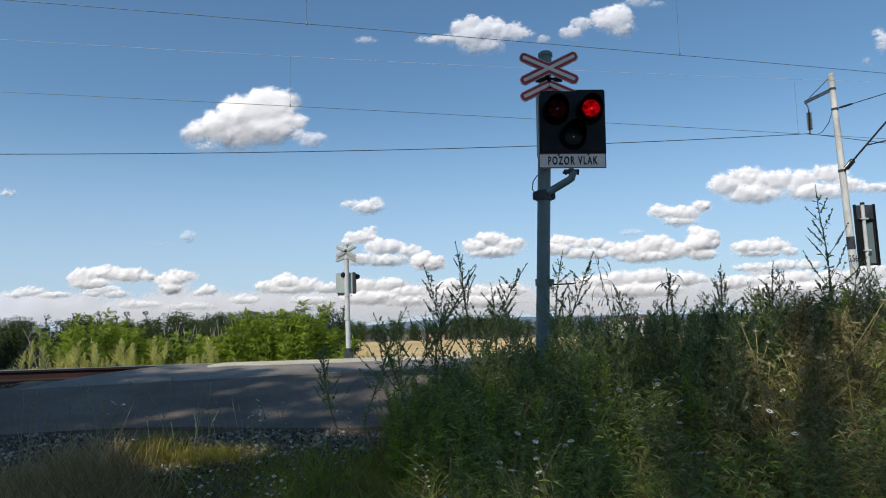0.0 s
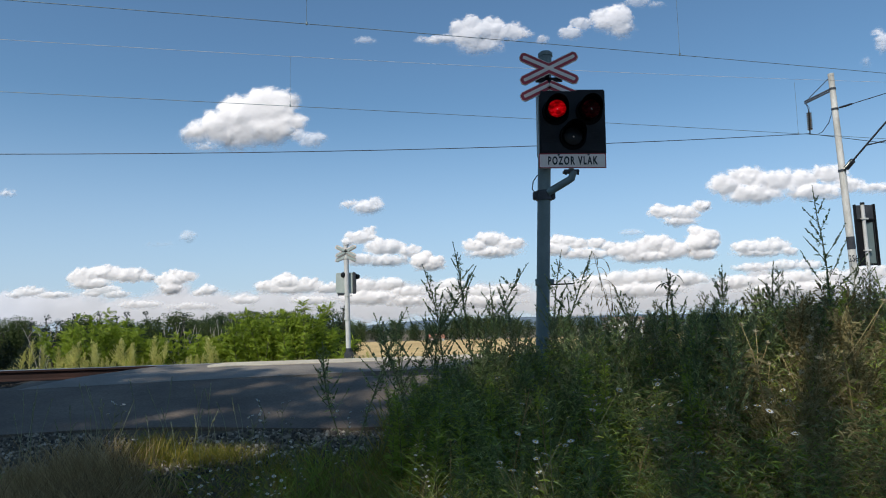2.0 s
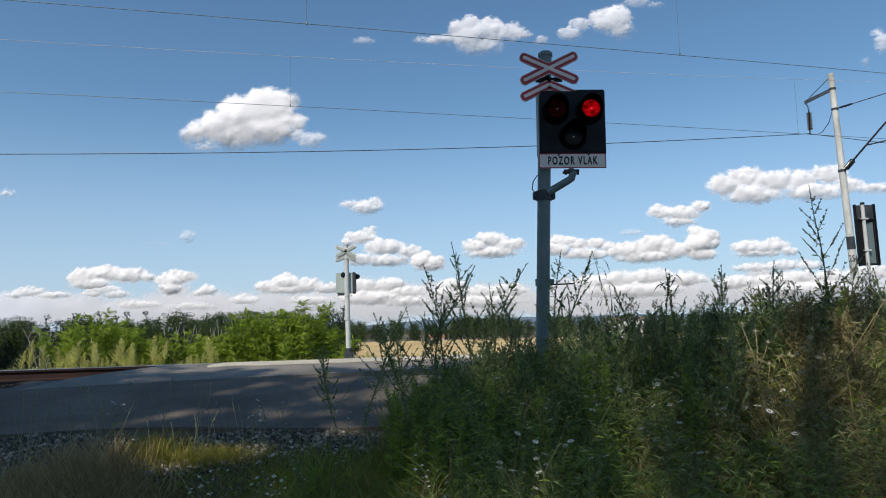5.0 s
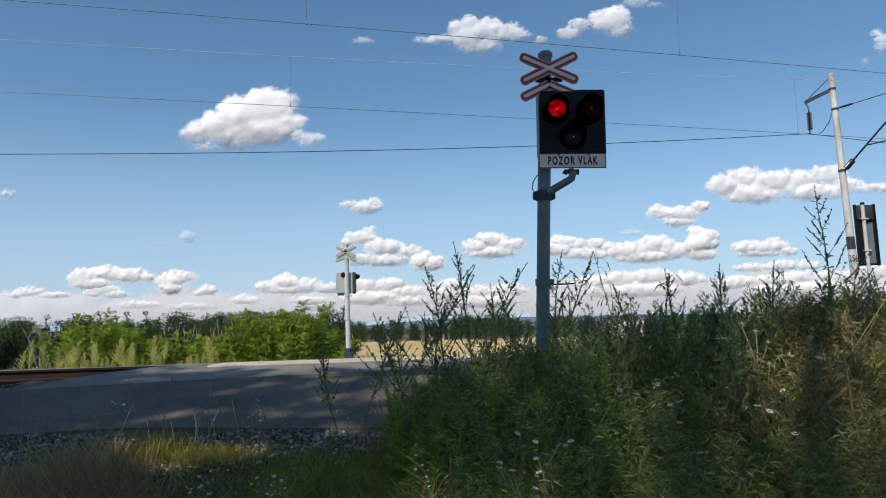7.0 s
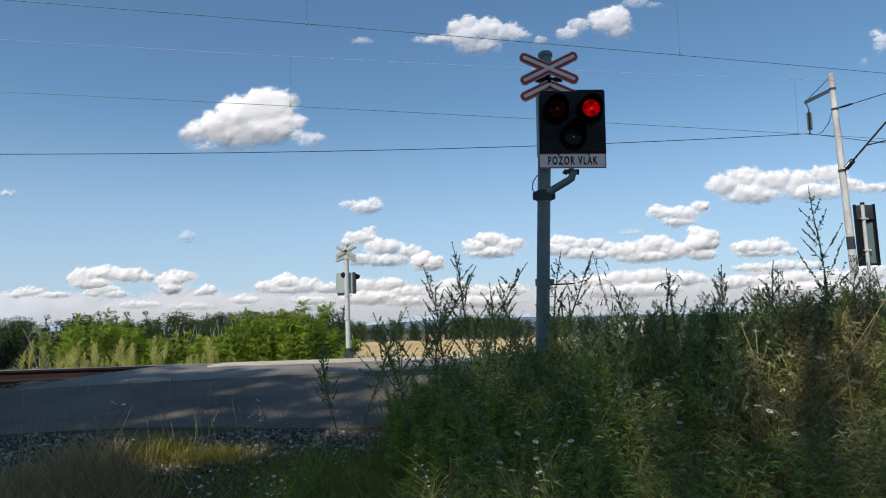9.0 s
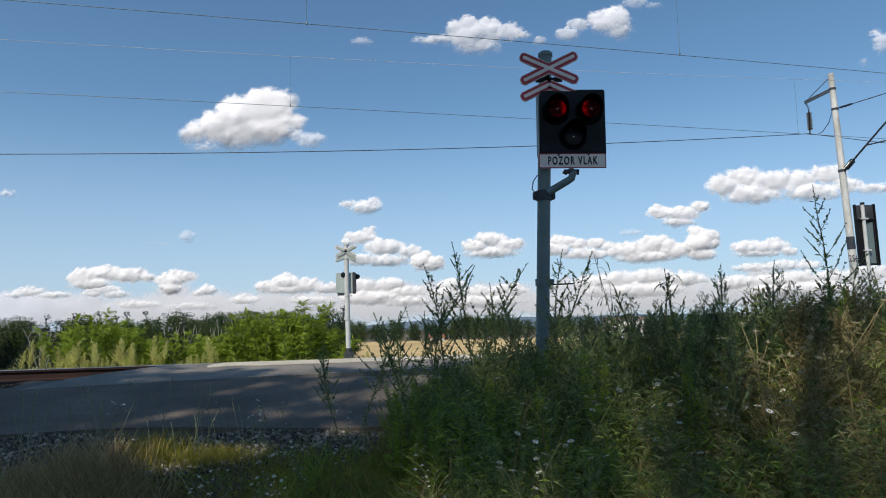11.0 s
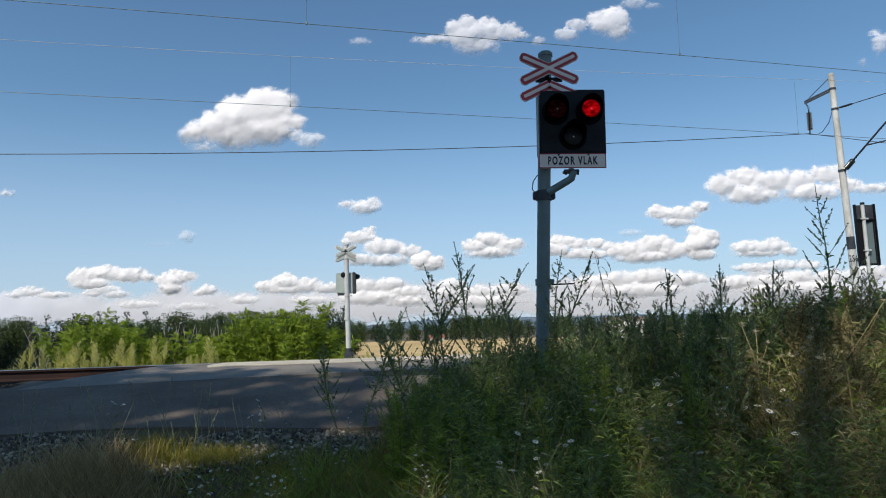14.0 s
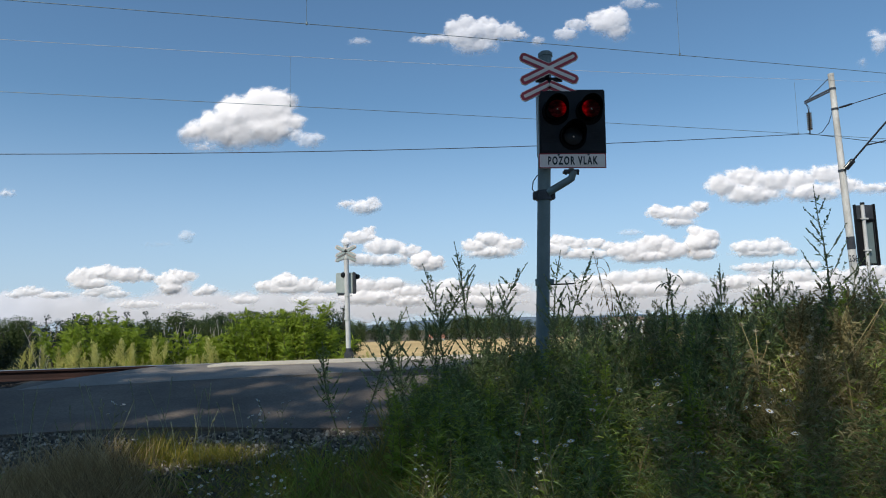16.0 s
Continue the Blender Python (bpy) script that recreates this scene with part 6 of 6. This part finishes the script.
def locust_bush(name, x, y, width, top, seed, n):
    """A bush of many arching shoots with feathered leaves."""
    r = np.random.RandomState(seed)
    g = float(ground_z(x, y))
    h = top - g
    wood, leaf = Build(), Build()
    shoots = int(width * 13)
    for k in range(shoots):
        u = (k + 0.5 + (r.rand() - 0.5)) / shoots - 0.5
        bx = u * width * 0.9
        hk = h * (0.72 + 0.30 * r.rand()) * (1 - 0.45 * abs(2 * u) ** 2.5)
        pts = curve_pts((bx, 0.5 * r.randn(), 0), (u * 0.5 + 0.15 * r.randn(), 0.2 * r.randn(), 1), hk * 1.05, 7, (0.25 * r.randn(), 0.2 * r.randn(), -0.15), r)
        wood.tube(pts, list(np.linspace(0.014, 0.003, 8)), 4, caps=False)
        # feathered leaves: a rib with leaflets in pairs
        m = max(6, int(n * 1.25) // shoots // 14)
        t = 0.1 + 0.9 * r.rand(m) ** 0.7
        p, w = along(pts, t)
        rib = rnd_dirs(r, m, 0.5) + w * 0.3 + np.array([0, 0, 0.25])
        rib /= np.linalg.norm(rib, axis=1, keepdims=True)
        sd = np.cross(rib, rnd_dirs(r, m))
        sd /= np.linalg.norm(sd, axis=1, keepdims=True) + 1e-9
        ln = 0.20 + 0.14 * r.rand(m)
        for j in range(7):
            q = p + rib * (ln * (j + 1) / 7)[:, None] + np.array([0, 0, -0.05]) * ((j / 7) ** 2)
            for s in (-1, 1):
                leaf.leaves(q, rib * 0.35 + sd * s, np.cross(rib, sd), 0.052, 0.029, 0.1, 0.15)
    ob = thing(name, pose(x, y, g), "sunlit green locust bush with feathery leaves", "bush", "bushes beyond the tracks")
    tagged(part("shoot", wood, M_BARK, ob), kind="stuff")
    tagged(part("foliage", leaf, L_ROBINIA, ob), kind="stuff")


def far_verge():
    locust_bush("locust_bush", -10.6, 21.6, 2.6, 1.05, 301, 26000)
    locust_bush("locust_bush", -8.2, 22.0, 1.9, 0.42, 302, 15000)
    locust_bush("locust_bush", -6.9, 22.6, 1.5, 0.35, 305, 14000)
    locust_bush("locust_bush", -5.6, 21.8, 1.8, 1.12, 303, 20000)
    locust_bush("locust_bush", -4.5, 22.0, 2.0, 1.22, 304, 24000)
    r = np.random.RandomState(33)
    sage = [weed("sage_weed", mugwort_meshes(400 + k, 1.0, 1.1, 0.5, 1.5, True), pose(-10 + k, 20.0, -0.75), (L_SAGE, L_SAGE, L_SAGE), "pale grey-green feathery weed in the sun", "weed", "weeds beyond the tracks") for k in range(3)]
    for k in range(60):
        y = 19.0 + 1.8 * r.rand()
        u = r.rand()
        x = -11.8 + 3.6 * u if k < 44 else (-7.4 + 1.3 * u if k < 56 else -4.2 + 4.5 * u)
        g = float(ground_z(x, y))
        h = (0.55 + 0.8 * r.rand() ** 1.4) if k < 56 else (0.5 + 0.3 * r.rand())
        copy_thing(sage[k % 3], Matrix.Translation((x, y, g)) @ Matrix.Rotation(r.rand() * 6.28, 4, "Z") @ Matrix.Scale(h, 4))
    grass("far_grass", 9000, spread(-14, 4, 18.3, 23), 0.55, 0.012, L_SAGE, "sunlit grass beyond the tracks", 34, 0.5)
    grass("far_grass", 5000, spread(-14, 6, 18.3, 22), 0.5, 0.012, L_BRIGHT, "sunlit green grass beyond the tracks", 35, 0.5)
    grass("track_grass", 2500, spread(4, 14, 9.0, 12.0), 0.5, 0.01, L_GRASS, "grass beside the line", 36, 0.5)


def field():
    us = np.linspace(0, 1, 40)
    top = lambda y, x: float(ground_z(x, y)) + 0.75
    rows = [((lambda x, q=q: q + 0.1 * x), -0.155 * q - 1.0, 0.72 * q) for q in np.geomspace(38, 300, 26)]
    ob = sheet("wheat_field", us, rows, top, M_WHEAT, "ripe golden wheat field", "field", 0.7)


def hill():
    xs = np.linspace(-1200, 2400, 90)
    crest_z = -9 + 27 * smooth01((xs + 420) / 500) * (1 - 0.35 * smooth01((xs - 300) / 900)) + 6 * fbm(xs / 160, xs * 0, 8, 4)
    v, f = [], []
    for i, x in enumerate(xs):
        v += [(x, 2300, -40), (x, 2350, crest_z[i] * 0.5 - 10), (x, 2480, crest_z[i])]
        if i:
            for k in range(2):
                a = 3 * (i - 1) + k
                f.append((a, a + 3, a + 4, a + 1))
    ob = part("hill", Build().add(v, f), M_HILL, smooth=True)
    tagged(ob, "low wooded ridge on the horizon, haze blue put into its colour", "hill", kind="structure")


def far_house(name, x, y, w, h, roof_h, wall_m, roof_m, label, base):
    ob = thing(name, pose(x, y, base), label, "house")
    d = w * 0.7
    part("wall", Build().box((0, 0, h / 2), (w, d, h)), wall_m, ob)
    part("roof", Build().add([(-w * 0.55, -d * 0.58, h), (w * 0.55, -d * 0.58, h), (w * 0.55, d * 0.58, h), (-w * 0.55, d * 0.58, h), (-w * 0.5, 0, h + roof_h), (w * 0.5, 0, h + roof_h)],
                             [(0, 1, 5, 4), (2, 3, 4, 5), (1, 2, 5), (3, 0, 4), (3, 2, 1, 0)]), roof_m, ob)
    for k in range(3):
        part("window", Build().box((-w * 0.3 + w * 0.3 * k, -d / 2 - 0.03, h * 0.55), (w * 0.12, 0.06, h * 0.3), bevel=0.02), M_BLACK, ob, "dark window")


def buildings():
    far_house("far_house", -3.4, 279, 6, 2.2, 1.6, M_WALL, M_TILE, "distant house with a red roof beyond the field", -7.4)
    far_house("low_building", 28.0, 110, 5.6, 4.2, 0.35, M_WALL, M_ROOF, "white flat-roofed building behind the weeds", -3.6)


def shade_trees():
    """The row of tall trees behind the viewer whose shade falls on the road."""
    hole = [(Vector((-6.5, 10.05, 0.0)), 0.4), (Vector((-7.3, 9.85, 0.0)), 0.5), (Vector((-8.2, 9.65, 0.0)), 0.5), (Vector((-2.3, 5.8, -0.5)), 0.38), (Vector((-2.75, 7.0, -0.3)), 0.26), (Vector((-2.62, 7.45, -0.26)), 0.16), (Vector((-2.45, 7.85, -0.22)), 0.15), (Vector((-2.2, 8.2, -0.2)), 0.13), (Vector((-1.85, 8.35, -0.2)), 0.12), (Vector((-2.35, 7.1, -0.3)), 0.17), (Vector((-3.0, 6.75, -0.34)), 0.22), (Vector((-3.35, 6.6, -0.36)), 0.2), (Vector((-4.1, 6.75, -0.36)), 0.18), (Vector((-3.75, 6.6, -0.36)), 0.2), (Vector((-1.75, 5.9, -0.5)), 0.28), (Vector((-2.0, 9.3, 0.0)), 0.3), (Vector((-0.6, 10.2, 0.0)), 0.35), (Vector((-3.3, 9.6, 0.0)), 0.25), (Vector((-3.9, 7.0, -0.3)), 0.18), (Vector((-1.2, 7.6, -0.2)), 0.15), (Vector((-1.7, 6.9, -0.3)), 0.16), (Vector((-0.4, 8.2, -0.2)), 0.14), (Vector((-2.2, 8.4, -0.1)), 0.13)]
    # Unseen trees; heights and the last low one set by where shade should fall.
    for k, (x, y, h, rad) in enumerate(((-33.0, -6.6, 25.0, 3.2), (-29.4, -8.4, 27.2, 3.3), (-25.8, -6.6, 25.0, 3.2), (-22.4, -8.4, 27.2, 3.3), (-19.4, -6.6, 24.2, 3.2), (-17.2, -8.0, 24.6, 2.8),
                                        (-15.6, -8.4, 24.5, 3.2), (-12.0, -6.6, 21.9, 3.4), (-13.8, -7.4, 22.6, 2.6), (-9.2, -8.0, 26.6, 2.8), (-6.6, -8.0, 26.4, 2.4), (-4.6, -6.0, 18.0, 2.6), (-5.4, -8.4, 16.0, 2.7))):
        r = np.random.RandomState(500 + k)
        g = float(ground_z(x, y))
        wood, crown = Build(), Build()
        main = np.stack([0.15 * r.randn(9), 0.15 * r.randn(9), np.linspace(0, h * 0.9, 9)], -1)
        wood.tube(main, list(np.linspace(0.38, 0.06, 9)), 9)
        lobes = []
        for i in range(26):
            low = 0.84 if -8 < x < -6 else 0.33
            t = low + (0.97 - low) * i / 26
            p, w = along(main, np.array([t]))
            a = i * 2.4
            reach = rad * (0.75 + 0.3 * r.rand()) * (1 - 0.35 * max(0, t - 0.8) / 0.2)
            end = p[0] + np.array([math.cos(a) * reach * 0.62, math.sin(a) * reach * 0.5, 0.5])
            wood.tube([p[0], (p[0] + end) / 2 + np.array([0, 0, 0.2]), end], [0.1, 0.07, 0.03], 5, caps=False)
            lobes.append((*end, reach * 0.6))
            lobes.append((*p[0], reach * 0.6))
        n = 11000 if x < -8 else (6500 if x < -6 else (650 if h > 17 else 8000))
        crown_leaves(crown, r, lobes, n, 0.5, 0.6, 0.1)
        # leaves are cut away along the sun's rays to light chosen spots
        v = crown.v[0].reshape(n, 4, 3)
        c = v.mean(1) + np.array([x, y, g])
        keep = np.ones(n, bool)
        s = np.array(TO_SUN)
        if x > -10 and h > 17:
            # lower leaves dropped so sun dapples the thicket; dense heads shade the signal
            keep &= (c[:, 2] > 20.2) | (r.rand(n) < (0.08 if x > -8 else 0.12))
        for p, rr in hole:
            d = c - np.array(p)
            off = d - (d @ s)[:, None] * s
            keep &= np.linalg.norm(off, axis=1) > rr
        v = v[keep]
        b = Build()
        b.v.append(v.reshape(-1, 3))
        q = (np.arange(len(v)) * 4)[:, None]
        b.f = [tuple(i) for i in np.concatenate([q + [0, 1, 2], q + [0, 2, 3]], 1).reshape(-1, 3).tolist()]
        b.n = len(v) * 4
        ob = thing("tall_tree", pose(x, y, g), "tall dense leafy tree shading the verge and road", "tree", "shade trees behind the road")
        part("trunk", wood, M_BARK, ob)
        tagged(part("crown", b, L_FOREST, ob), kind="stuff")


def main_plants():
    shade_trees()
    field()
    hill()
    buildings()
    far_woods()
    far_verge()
    tall_weeds()
    special_weeds()
    thicket()
    verge_grass()
    gravel()


# ---------------------------------------------------------------- what moves
SWITCH, HALF = 0.42, 0.6231
GOING = ((-0.1, 0), (-0.06, 80), (-0.02, 110), (0.0, 120), (0.04, 150), (0.1, 180))
COMING = ((-0.1, 0), (-0.04, 30), (0.0, 60), (0.02, 70), (0.06, 100), (0.1, 180))


def motions():
    # the two red lamps take turns: each unit faces out, then away
    for lamp, turn in zip(LAMPS, (180.0, 0.0)):
        base = lamp.location.copy()
        angles = [(0.0, turn)]
        t = SWITCH
        while t < 16.0:
            for dt, da in (GOING if turn % 360 == 0 else COMING):
                if t + dt < 16.0:
                    angles.append((t + dt, turn + da))
            turn += 180.0
            t += HALF
        angles.append((16.0, angles[-1][1] + 2.0))
        walk(lamp, [(t, Matrix.Translation(base) @ Matrix.Rotation(radians(a), 4, "Z")) for t, a in angles])
    # clouds drift slowly
    for ob, c, (dx, dz) in CLOUDS:
        walk(ob, [(0.0, Matrix.Translation(c)), (16.0, Matrix.Translation(c + Vector((dx, 0, dz))))])
    # tall weeds nod in the breeze
    for i, (ob, swing) in enumerate(SWAY):
        m = ob.matrix_basis.copy()
        rows = []
        for k in range(33):
            t = 0.5 * k
            a = swing * 0.35 * (math.sin(1.9 * t + 1.3 * i) + 0.6 * math.sin(3.3 * t + 2.1 * i)) - swing * 0.25 * min(t, 4) / 4
            b = swing * 0.2 * math.sin(1.4 * t + 0.7 * i)
            rows.append((t, m @ pose(0, 0, 0, b, a, 0)))
        walk(ob, rows)


# ---------------------------------------------------------------- the place, put together
ground()
roads()
for q, z in ((TRACK - 0.773, 0.0), (TRACK + 0.773, -0.11), (TRACK_B - 0.773, -0.40), (TRACK_B + 0.773, -0.44)):
    rail("rail", q, -60, 60, z)
wires()
near_signal()
far_signal()
mast()
board()
clouds()
main_plants()
motions()
